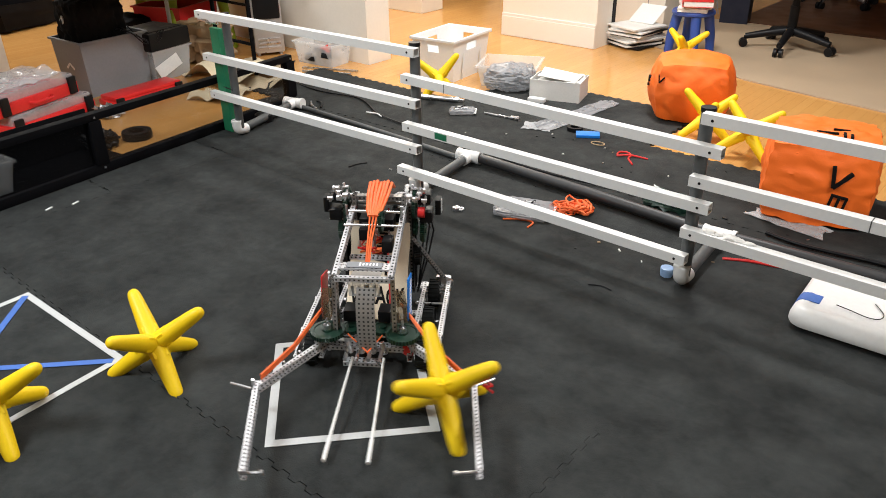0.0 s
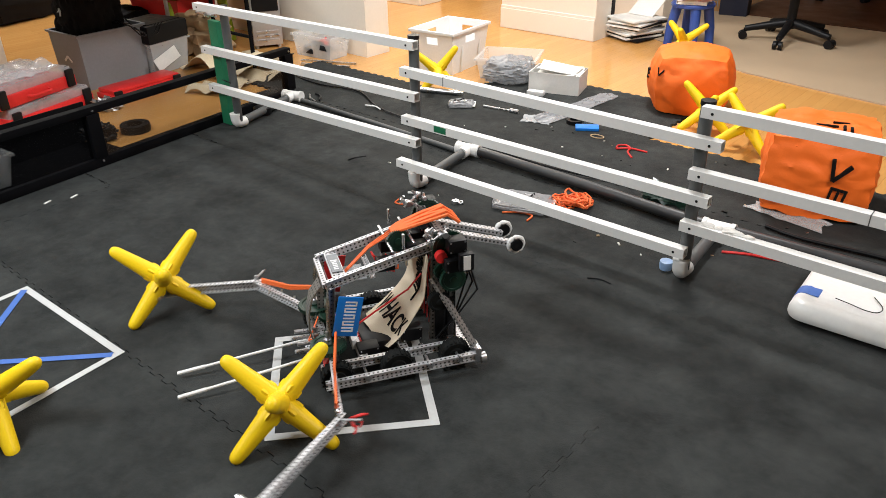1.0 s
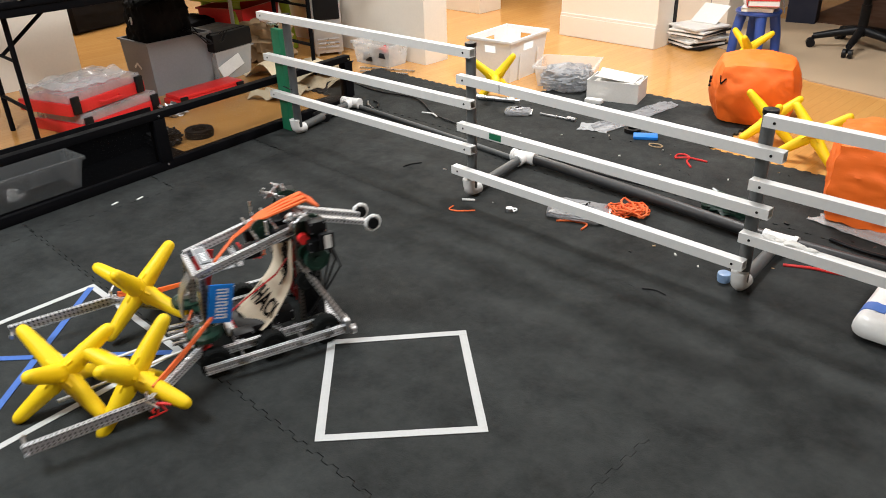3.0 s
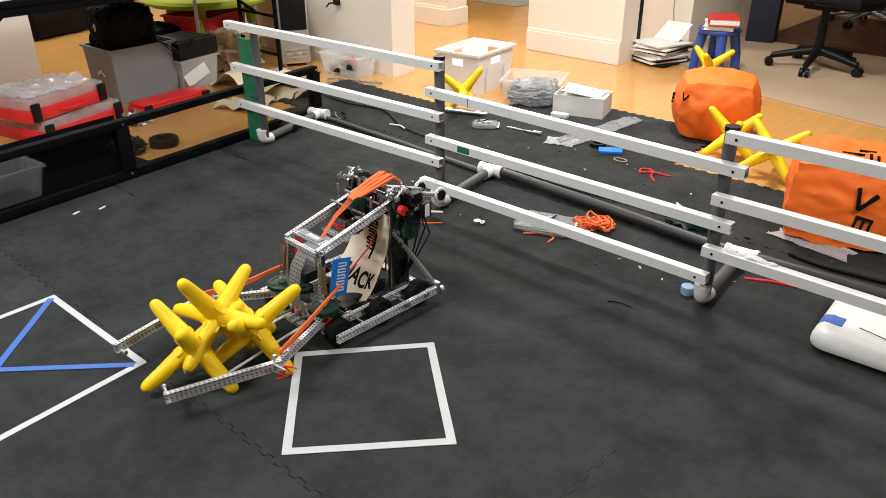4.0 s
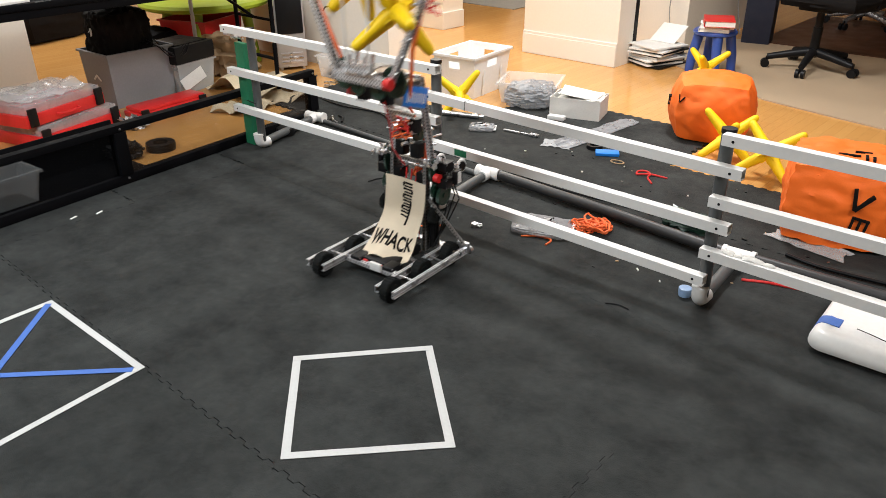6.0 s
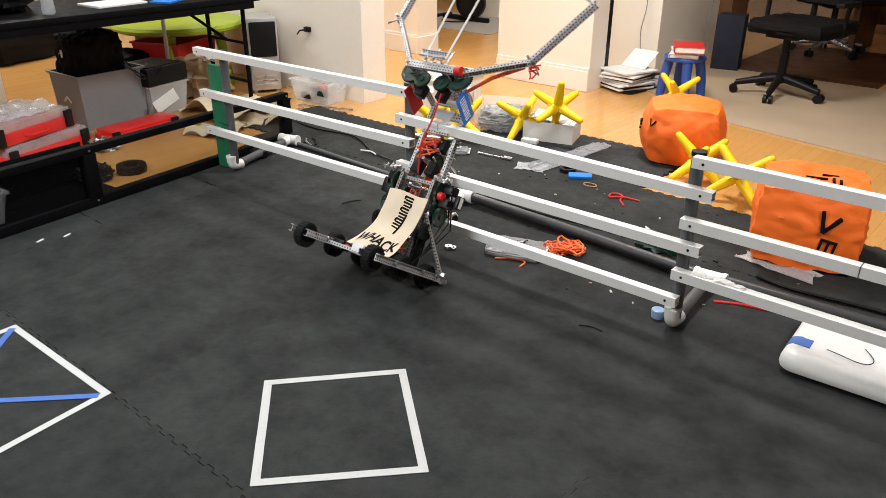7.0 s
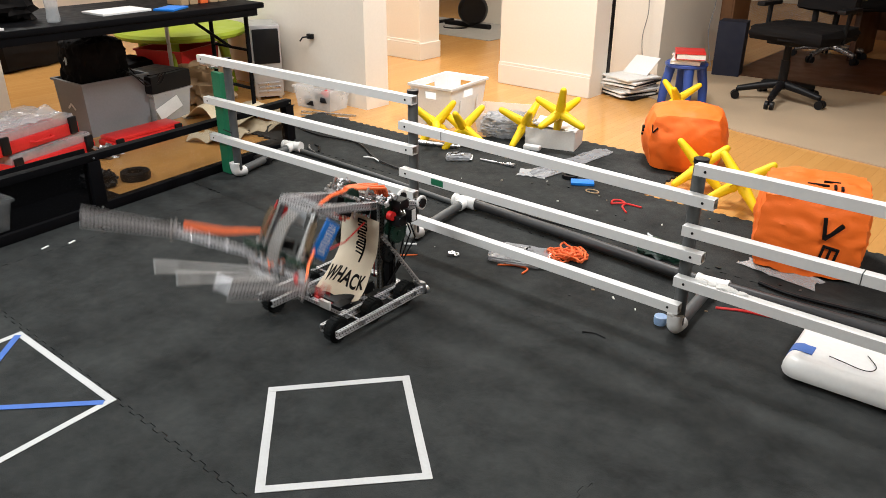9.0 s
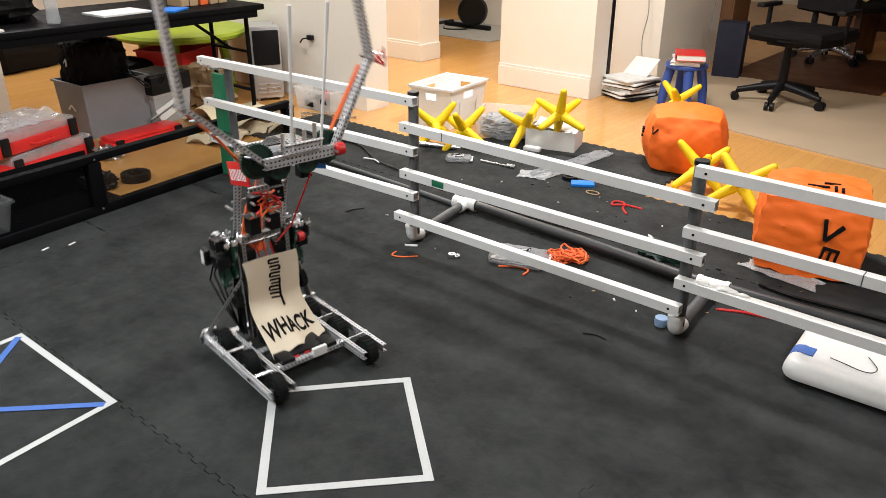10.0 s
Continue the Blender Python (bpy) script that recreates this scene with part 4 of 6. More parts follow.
    for s in (1, -1):
        bm = bmesh.new()
        box(bm, (s * 0.08, 0, 0.012), (0.02, 0.26, 0.024), 0.003)
        part("foot", bm, SILVER, c)
    bm = bmesh.new()
    box(bm, (0, 0, 0), (0.05, 0.03, 0.035), 0.005)
    tube(bm, [(0, -0.01, 0), (-0.05, -0.03, -0.01), (-0.09, -0.02, -0.04)], 0.006, 8)
    single("wall_plug", bm, BLACK, pose(-4.06, 3.743, 0.44), "black plug in a wall socket", "plug")
    tub("clear_bin", -3.83, 3.62, FLOOR, 4, 0.36, 0.19, 0.15, CLEAR, "clear bin of dark parts against the wall", "bin", ((BLACK, 4), (GREYBOX, 4), (RED, 1)))
    for k, (a, b) in enumerate((((-3.82, 3.42, 0.0), (-3.45, 3.58, 0.0)), ((-3.75, 3.36, 0.0), (-3.43, 3.5, 0.0)))):
        bm = bmesh.new()
        channel(bm, Vector(a), Vector(b), 0.02, 0.01)
        single("metal_bar", bm, STEEL, pose(0, 0, FLOOR + 0.011), "bare metal bar on the wood floor", "bar", "metal bars")
    wire("white_cable", [(-3.62, 3.05, -0.006), (-3.45, 3.12, -0.006), (-3.42, 3.25, -0.006), (-3.6, 3.3, -0.006)], 0.004, WHITE_PLASTIC, "thin white cable on the floor")
    wire("black_cable", [(-4.0, 3.5, -0.004), (-3.85, 3.3, -0.004), (-3.6, 3.15, -0.004), (-3.25, 3.08, 0.008), (-2.95, 3.12, 0.008), (-2.65, 2.98, 0.008), (-2.35, 2.93, 0.008), (-1.9, 2.9, 0.008), (-1.6, 2.84, 0.01), (-1.3, 2.84, 0.01), (-1.1, 2.88, 0.01)], 0.005, BLACK, "black cable snaking over the mat behind the fence")
    wire("white_cable", [(-2.72, 2.95, 0.012), (-2.66, 2.97, 0.012), (-2.6, 2.95, 0.012)], 0.004, WHITE_PLASTIC, "short white plastic strip on the mat")


def back_side():
    # white crate with handle holes
    c = root("white_crate", pose(-2.93, 3.95, FLOOR, 0, 0, 6), "white plastic crate with grip holes", "crate")
    bm = bmesh.new()
    crate_body(bm, 0.32, 0.43, 0.265, 0.86)
    part("body", bm, WHITE_PLASTIC, c, smooth=False)
    for y in (-0.1, 0.1):
        bm = bmesh.new()
        box(bm, (0.15, y, 0.1), (0.004, 0.012, 0.17), 0.001, pose(0, 0, 0, 0, 4.5, 0))
        part("rib", bm, WHITE_PLASTIC, c)
    wire("black_cable", [(-2.88, 3.77, 0.1), (-2.85, 3.81, 0.2), (-2.87, 3.87, 0.2), (-2.9, 3.9, 0.08)], 0.004, BLACK, "black cable in the crate")
    tub("clear_bin", -2.5, 4.02, FLOOR, 24, 0.36, 0.3, 0.13, CLEAR, "clear plastic bin with grey scraps", "bin", ((GREYBOX, 5), (GREY_FILM, 3)))
    bm = bmesh.new()
    soft_box(bm, 0.28, 0.26, 0.13, 22, 0.55, 0.014, 21)
    single("plastic_bag", bm, GREY_FILM, pose(-2.4, 3.88, 0.0, 0, 0, 20), "crumpled grey plastic bag on the mat", "plastic bag")
    b = root("white_carton", pose(-2.06, 3.9, 0.0, 0, 0, 17), "open white cardboard box of papers", "box")
    bm = bmesh.new()
    open_box(bm, 0.3, 0.2, 0.115, 0.003, 1.0, 0.001)
    part("carton", bm, PAPER, b, smooth=False)
    for k, (rx, ry, z) in enumerate(((4, -6, 0.108), (-5, 5, 0.118), (3, 9, 0.126))):
        bm = bmesh.new()
        box(bm, (0, 0, 0), (0.25, 0.17, 0.003), 0.001, pose(0.01 * k, 0, z, rx, ry, 7 * k - 6))
        part("paper", bm, PAPER, b)
    bm = bmesh.new()
    box(bm, (0, 0, 0.012), (0.1, 0.045, 0.024), 0.004)
    single("white_block", bm, WHITE_PLASTIC, pose(-2.1, 3.73, 0, 0, 0, 12), "small white plastic block beside the carton", "block")
    bm = bmesh.new()
    crumple(bm, 0.12, 0.62, 0.012, 14, 0.7, 0.002)
    single("plastic_sheet", bm, GREY_FILM, pose(-1.78, 3.66, 0.001, 0, 0, -6), "strip of clear plastic sheet on the mat", "plastic sheet")
    bm = bmesh.new()
    crumple(bm, 0.16, 0.12, 0.009, 12, 3.1, 0.001)
    single("plastic_wrap", bm, FROST, pose(-1.84, 3.36, 0.001, 0, 0, 20), "crumpled clear wrap with red specks", "wrapping")
    bm = bmesh.new()
    lathe(bm, [(0.026, 0), (0.043, 0), (0.043, 0.02), (0.026, 0.02), (0.026, 0)], 20)
    single("tape_roll", bm, BLACK, pose(-1.66, 3.44, 0), "small roll of black tape", "tape roll")
    bm = bmesh.new()
    box(bm, (0, 0, 0.008), (0.12, 0.07, 0.016), 0.005)
    single("blue_tray", bm, BLUE, pose(-1.56, 3.4, 0, 0, 0, 32), "flat bright blue plastic piece on the mat", "tray")
    bm = bmesh.new()
    tube(bm, [(0.035 * math.cos(k * math.pi / 12), 0.022 * math.sin(k * math.pi / 12), 0.003) for k in range(25)], 0.0028, 6)
    single("rubber_ring", bm, CARD, pose(-1.46, 3.33, 0), "tan rubber band on the mat", "rubber band")
    wire("red_cable", [(-1.305, 3.243, 0.004), (-1.315, 3.285, 0.004), (-1.285, 3.305, 0.004), (-1.25, 3.28, 0.004), (-1.24, 3.235, 0.004), (-1.19, 3.18, 0.004)], 0.0045, RED, "looped red wire on the mat")
    wire("red_cable", [(-1.3, 3.235, 0.005), (-1.25, 3.27, 0.008), (-1.2, 3.285, 0.004), (-1.165, 3.285, 0.004)], 0.0045, RED, "bent red wire on the mat")
    zip_bag(-2.31, 3.3, 0, 35, 0.14, 0.1, "clear zip bag of small hardware")
    bm = bmesh.new()
    tube(bm, [(-2.2, 3.36, 0.008), (-2.02, 3.38, 0.008)], 0.005, 8)
    tube(bm, [(-2.03, 3.38, 0.01), (-1.98, 3.385, 0.01)], 0.011, 8)
    single("hex_driver", bm, STEEL, pose(0, 0, 0), "thin metal driver lying on the mat", "tool")
    bm = bmesh.new()
    tube(bm, [(-2.72, 3.34, 0.016), (-2.45, 3.44, 0.016)], 0.015, 14)
    tube(bm, [(-2.46, 3.436, 0.016), (-2.42, 3.45, 0.016)], 0.008, 10)
    single("steel_cylinder", bm, STEEL, pose(0, 0, 0), "shiny pneumatic cylinder on the mat", "cylinder")
    zip_bag(-1.29, 2.445, 0, 20, 0.23, 0.17, "clear zip bag under the fence")
    e = root("rubber_bundle", pose(-1.13, 2.565, 0), "loose bundle of orange rubber bands", "rubber bands")
    for k in range(18):
        bm = bmesh.new()
        cx, cy, a = random.uniform(-0.06, 0.06), random.uniform(-0.035, 0.035), random.uniform(0, 6)
        rx, ry = random.uniform(0.035, 0.06), random.uniform(0.015, 0.03)
        tube(bm, [(cx + rx * math.cos(i * 0.42) * math.cos(a) - ry * math.sin(i * 0.42) * math.sin(a), cy + rx * math.cos(i * 0.42) * math.sin(a) + ry * math.sin(i * 0.42) * math.cos(a), 0.006 + 0.0022 * k + 0.004 * math.sin(2 * i)) for i in range(16)], 0.004, 6)
        part("band", bm, ORANGE, e)
    wire("red_cable", [(-1.31, 2.33, 0.004), (-1.26, 2.37, 0.004), (-1.2, 2.38, 0.004), (-1.19, 2.33, 0.004)], 0.004, ORANGE, "thin orange band by the zip bag", "rubber band")
    bm = bmesh.new()
    lathe(bm, [(0.006, 0), (0.016, 0), (0.016, 0.014), (0.006, 0.014), (0.006, 0)], 6)
    lathe(bm, [(0.005, 0), (0.012, 0), (0.012, 0.01), (0.005, 0.01), (0.005, 0)], 6, pose(0.02, 0.012, 0, 20, 0, 0))
    single("shaft_collar", bm, STEEL, pose(-1.515, 2.285, 0), "small steel shaft collars on the mat", "hardware")
    wire("red_cable", [(-1.72, 2.165, 0.004), (-1.71, 2.13, 0.004), (-1.67, 2.14, 0.004), (-1.62, 2.19, 0.004)], 0.003, ORANGE, "short orange band on the mat", "rubber band")
    bm = bmesh.new()
    tube(bm, [(-1.735, 2.235, 0.005), (-1.69, 2.265, 0.005)], 0.005, 8)
    single("white_peg", bm, WHITE_PLASTIC, pose(0, 0, 0), "small white plastic rod by the post", "peg", "pegs")
    wire("red_cable", [(-0.5, 2.56, 0.004), (-0.42, 2.6, 0.004), (-0.34, 2.62, 0.004), (-0.2, 2.66, 0.004)], 0.005, RED, "red wire on the mat beside the post")
    bm = bmesh.new()
    lathe(bm, [(0, 0), (0.021, 0), (0.023, 0.018), (0.022, 0.03), (0.018, 0.031), (0, 0.03)], 18)
    single("blue_cup", bm, material("pale_blue_plastic", (0.3, 0.45, 0.7), 0.35), pose(-0.605, 2.33, 0), "small pale blue plastic cup beside the post", "cup")
    wire("black_cable", [(-0.45, 2.85, 0.01), (-0.3, 2.83, 0.01), (0.0, 2.86, 0.01), (0.4, 2.84, 0.01), (0.9, 2.9, 0.01)], 0.008, BLACK, "black cable along the floor pipe")
    bm = bmesh.new()
    soft_box(bm, 0.2, 0.12, 0.05, 7, 0.4, 0.02, 33)
    single("dark_bundle", bm, DARK_GREEN, pose(-0.85, 2.86, 0, 0, 0, 5), "dark green bundle behind the pipe", "bundle")
    wire("black_cable", [(-0.78, 2.1, 0.003), (-0.74, 2.12, 0.003), (-0.7, 2.115, 0.003)], 0.003, BLACK, "scrap of black wire on the mat")
    wire("black_cable", [(-2.21, 2.335, 0.003), (-2.205, 2.38, 0.003), (-2.18, 2.425, 0.003)], 0.003, BLACK, "scrap of black wire on the mat")
    # crumbs and small hardware scattered on the mat
    for k in range(46):
        bm = bmesh.new()
        s = random.uniform(0.003, 0.009)
        x, y = random.uniform(-2.1, -0.3), random.choice((random.uniform(2.85, 3.4), random.uniform(2.9, 3.4), random.uniform(2.3, 2.7)))
        box(bm, (0, 0, s * 0.3), (s * random.uniform(1, 3), s, s * 0.6), s * 0.1)
        single("debris", bm, random.choice((PAPER, STEEL, CARD, BLACK, BLACK, BLACK)), pose(x, y, 0, 0, 0, random.uniform(0, 180)), "small scrap lying on the black mat", "scrap", "scraps on the mat")
    # white appliance case under the fence
    w = root("white_case", pose(0.106, 2.432, 0, 0, 0, 2.5), "flat white plastic case with blue tape on a corner", "case")
    bm = bmesh.new()
    rounded_slab(bm, 0.59, 0.33, 0.05, ((0.012, 0.012), (0.003, 0.016), (0, 0.024), (0.001, 0.04), (0.005, 0.053), (0.012, 0.063), (0.022, 0.069), (0.036, 0.071), (0.046, 0.0705), (0.05, 0.069), (0.06, 0.0685)))
    part("shell", bm, WHITE_PLASTIC, w)
    bm = bmesh.new()
    rounded_slab(bm, 0.52, 0.27, 0.03, ((0, 0.0), (0, 0.0125)))
    part("foot_pad", bm, ORANGE, w, "orange rubber foot")
    bm = bmesh.new()
    path = [(-0.2958, 0.03), (-0.2948, 0.041), (-0.2908, 0.0545), (-0.2838, 0.0648), (-0.2735, 0.0709), (-0.259, 0.0729), (-0.246, 0.0725), (-0.225, 0.0705)]
    rows = []
    for k, (x, z) in enumerate(path):
        rows.append([bm.verts.new((x, -0.082 + 0.003 * math.sin(2 * k), z)), bm.verts.new((x, -0.03 + 0.003 * math.sin(3 * k), z)), bm.verts.new((x + 0.0015, -0.03, z - 0.0018)), bm.verts.new((x + 0.0015, -0.082, z - 0.0018))])
    for a, b in zip(rows, rows[1:]):
        for q in range(4):
            bm.faces.new((a[q], a[(q + 1) % 4], b[(q + 1) % 4], b[q]))
    bm.faces.new(rows[0])
    bm.faces.new(rows[-1][::-1])
    bmesh.ops.recalc_face_normals(bm, faces=bm.faces[:])
    part("tape_patch", bm, BLUE_TAPE, w, "blue tape patch")
    wire("black_cable", [(-0.07, 2.36, 0.075), (-0.03, 2.355, 0.074), (0.02, 2.345, 0.074), (0.05, 2.355, 0.074), (0.055, 2.39, 0.074), (0.02, 2.44, 0.074)], 0.0016, BLACK, "thin dark wire lying on a white case")
    # orange bags
    orange_bag(-1.32, 4.06, 24, 1.0, "stuffed orange cloth bag with black print on wood floor", ((0, -0.165, 0.24, "v", 0.45), (-90, 0.05, 0.2, "e", 0.7)), 0.34, 0.68)
    orange_bag(-0.40, 3.21, 16, 2.0, "stuffed orange cloth bag with large black print", ((0, 0.06, 0.215, "v", 1.0), (0, 0.075, 0.12, "m", 0.85)), 0.335, 0.32, ((0.0, -0.02, 0.08, 0.011), (0.06, -0.045, 0.011, 0.05), (0.085, -0.05, 0.011, 0.04), (0.05, 0.03, 0.06, 0.01)))
    bm = bmesh.new()
    crumple(bm, 0.3, 0.1, 0.012, 9, 8.1, 0.002)
    single("plastic_sheet", bm, CLEAR, pose(-0.42, 3.0, 0.001, 0, 0, -8), "clear plastic sheet poking out under a bag", "plastic sheet")
    # stool with books
    s = root("stool", pose(-1.93, 5.4, FLOOR + 0.008, 0, 0, 20), "round deep blue plastic children's stool", "stool")
    bm = bmesh.new()
    lathe(bm, [(0, 0.262), (0.13, 0.262), (0.148, 0.27), (0.15, 0.285), (0.14, 0.295), (0, 0.295)], 30)
    part("seat", bm, STOOL_BLUE, s)
    for k in range(4):
        a = radians(90 * k + 15)
        bm = bmesh.new()
        tube(bm, [(0.145 * math.cos(a), 0.145 * math.sin(a), 0), (0.135 * math.cos(a), 0.135 * math.sin(a), 0.12), (0.105 * math.cos(a), 0.105 * math.sin(a), 0.27)], 0.03, 12, 0.036)
        part("leg", bm, STOOL_BLUE, s)
    z = FLOOR + 0.303
    book(PAPER, -1.93, 5.4, z, 18, 0.2, 0.26, 0.025, "thick pale book on a blue stool")
    book(WHITE_PLASTIC, -1.92, 5.39, z + 0.025, 32, 0.19, 0.24, 0.018, "white paperback on a stack of books")
    book(RED, -1.9, 5.37, z + 0.043, 26, 0.2, 0.26, 0.04, "thick book with a dark red cover on the stack")
    # papers in the alcove
    p = root("paper_stack", pose(-2.34, 5.39, FLOOR + 0.008, 0, 0, -14), "untidy stack of magazines and papers", "papers")
    for k in range(12):
        bm = bmesh.new()
        box(bm, (0, 0, 0.006), (0.25 + random.uniform(-0.02, 0.05), 0.32, 0.012), 0.002, pose(random.uniform(-0.02, 0.02), random.uniform(-0.02, 0.02), 0.0125 * k, 0, 0, random.uniform(-12, 12)))
        part("magazine", bm, (BLACK, PAPER, BLACK, PAPER, PAPER, WHITE_PLASTIC)[k % 6] if k < 11 else PAPER, p)
    bm = bmesh.new()
    box(bm, (0, 0, 0.1), (0.21, 0.004, 0.2), 0.001, pose(0.0, 0.03, 0.152, -58, 0, 8))
    part("leaning_sheet", bm, PAPER, p)
    for x, y in ((-2.62, 5.995), (-2.4, 6.8)):
        wire("white_cable", [(x, y, 1.6), (x + 0.02, y - 0.004, 0.9), (x + 0.07, y - 0.01, 0.55), (x + 0.05, y - 0.03, 0.3), (x + 0.14, y - 0.1, 0.02)], 0.0035, GREYBOX, "thin grey cable hanging down the wall")
    bm = bmesh.new()
    box(bm, (0, 0, 0.22), (0.22, 0.2, 0.44), 0.006)
    single("speaker", bm, material("navy_cloth", (0.012, 0.014, 0.03), 0.8), pose(-2.08, 6.62, FLOOR + 0.006, 0, 0, 12), "dark navy loudspeaker standing on the carpet", "speaker")
    # office
    office_chair(-1.41, 5.92, -12, "black office chair on five casters", BLACK)
    office_chair(-1.62, 7.87, 40, "office chair with a chrome base", STEEL, True)
    bm = bmesh.new()
    soft_box(bm, 0.42, 0.36, 0.11, 10, 0.4, 0.02, 6)
    single("cushion", bm, material("straw_cloth", (0.62, 0.46, 0.16), 0.9, 0, 0.15, 14, 200, 0.2), pose(-1.62, 7.85, FLOOR + 0.552, 0, 0, 40), "straw-coloured cushion on an office chair", "cushion")
    slab("rug", -2.1, -0.9, 6.66, 8.2, FLOOR, FLOOR + 0.006, BROWN, "dark brown floor mat under the desk", "mat")
    d = root("desk", pose(-0.3, 8.3, FLOOR), "dark brown wooden desk in the office", "desk")
    bm = bmesh.new()
    box(bm, (0, 0, 0.73), (2.4, 0.8, 0.04), 0.006)
    part("desktop", bm, BROWN, d)
    for x in (-1.15, 1.15):
        bm = bmesh.new()
        box(bm, (x, 0, 0.355), (0.05, 0.74, 0.71), 0.004)
        part("side_panel", bm, BROWN, d)
    bm = bmesh.new()
    box(bm, (0, 0.36, 0.45), (2.25, 0.02, 0.5), 0.003)
    part("modesty_panel", bm, BROWN, d)
    k = root("wooden_cabinet", pose(-2.48, 7.41, FLOOR, 0, 0, 0), "tall orange-brown wooden cabinet", "cabinet")
    bm = bmesh.new()
    box(bm, (0, 0, 0.7), (0.32, 0.4, 1.4), 0.006)
    part("body", bm, BROWN_WALL, k)
    bm = bmesh.new()
    box(bm, (0, -0.203, 0.7), (0.29, 0.012, 1.3), 0.004)
    part("door", bm, BROWN_WALL, k)
    # hall: black machine with a round flywheel, far through the opening
    m = root("exercise_machine", pose(-5.3, 7.2, FLOOR), "black exercise machine with a round flywheel", "machine")
    bm = bmesh.new()
    lathe(bm, [(0, -0.07), (0.14, -0.07), (0.17, -0.03), (0.17, 0.03), (0.14, 0.07), (0, 0.07)], 28, pose(0, 0, 0.2, 90, 0, 45))
    part("flywheel", bm, BLACK, m)
    bm = bmesh.new()
    tube(bm, [(-0.4, 0, 0.03), (0.25, 0, 0.03)], 0.03, 10)
    tube(bm, [(0, 0, 0.05), (-0.05, 0, 0.6)], 0.03, 10)
    tube(bm, [(-0.5, -0.25, 0.02), (-0.5, 0.25, 0.02)], 0.02, 10)
    part("frame", bm, BLACK, m)
    wire("black_cable", [(-5.6, 7.05, 0.0), (-5.5, 6.95, 0.0), (-5.35, 7.0, 0.0), (-5.3, 7.1, 0.0)], 0.008, BLACK, "black cable on the far floor")


def furnish():
    left_side()
    back_side()


# ---- stars ----
def keep(name, bm, mat):
    me = bpy.data.meshes.new(name)
    bm.normal_update()
    bm.to_mesh(me)
    bm.free()
    me.materials.append(mat)
    for f in me.polygons:
        f.use_smooth = True
    me.set_sharp_from_angle(angle=radians(45))
    return me


def star_meshes():
    """The hub and one arm of a six-armed yellow foam jack: a tapered round arm with a squarish collar at its root."""
    bm = bmesh.new()
    bmesh.ops.create_icosphere(bm, subdivisions=3, radius=0.034)
    hub = keep("star_hub", bm, YELLOW)
    bm = bmesh.new()
    lathe(bm, [(0.0285, 0.0), (0.0275, 0.03), (0.0262, 0.055), (0.0242, 0.085), (0.0218, 0.12), (0.0196, 0.15), (0.0182, 0.163), (0.0155, 0.172), (0.0112, 0.178), (0.006, 0.1806), (0, 0.1812)], 20)
    # moulded shoulder at the root, squared off towards the hub
    box(bm, (0, 0, 0.041), (0.045, 0.045, 0.024), 0.006, pose(0, 0, 0, 0, 0, 45))
    box(bm, (0, 0, 0.047), (0.05, 0.014, 0.02), 0.004)
    box(bm, (0, 0, 0.047), (0.014, 0.05, 0.02), 0.004)
    arm = keep("star_arm", bm, YELLOW)
    return hub, arm


HUB, STAR_ARM = star_meshes()


def star(m, label):
    ob = new("foam_star", HUB)
    ob.matrix_basis = m
    for q in (pose(0, 0, 0), pose(0, 0, 0, 180), pose(0, 0, 0, 90), pose(0, 0, 0, -90), pose(0, 0, 0, 0, 90), pose(0, 0, 0, 0, -90)):
        a = new("arm", STAR_ARM)
        a.parent = ob
        a.matrix_basis = q
    return tagged(ob, label, "foam star", "yellow foam stars")


# ---- the robot ----
PIVOT = Vector((-0.165, 0, 0.36))


def wheel(parent, x, y, z, r=0.05, w=0.034, name="wheel"):
    bm = bmesh.new()
    lathe(bm, [(0.0, -w / 2), (r * 0.5, -w / 2), (r * 0.55, -w / 2 + 0.004), (r * 0.8, -w / 2 + 0.003), (r * 0.94, -w / 2), (r, -w / 4), (r, w / 4), (r * 0.94, w / 2), (r * 0.8, w / 2 - 0.003), (r * 0.55, w / 2 - 0.004), (r * 0.5, w / 2), (0, w / 2)], 22, pose(x, y, z, 90))
    ob = part(name, bm, RUBBER, parent, "black rubber wheel")
    bm = bmesh.new()
    for k in range(20):
        box(bm, (0, 0, r), (0.006, w * 0.9, 0.004), 0, pose(x, y, z) @ pose(0, 0, 0, 0, 18 * k))
    part("tread", bm, RUBBER, ob)
    bm = bmesh.new()
    tube(bm, [(x, y - w / 2 - 0.012, z), (x, y + w / 2 + 0.012, z)], 0.004, 8)
    part("axle", bm, STEEL, ob)
    return ob


def omni(parent, x, y, z, r=0.026):
    bm = bmesh.new()
    lathe(bm, [(0, -0.01), (r * 0.7, -0.01), (r * 0.7, 0.01), (0, 0.01)], 16, pose(x, y, z, 90))
    ob = part("omni_wheel", bm, BLACK, parent, "small omni wheel with white rollers")
    for k in range(8):
        bm = bmesh.new()
        lathe(bm, [(0, -0.009), (0.005, -0.009), (0.0075, 0), (0.005, 0.009), (0, 0.009)], 8, pose(x, y, z) @ pose(0, 0, 0, 0, 45 * k) @ pose(0, 0, r * 0.85, 0, 90, 0))
        part("roller", bm, WHITE_PLASTIC, ob)


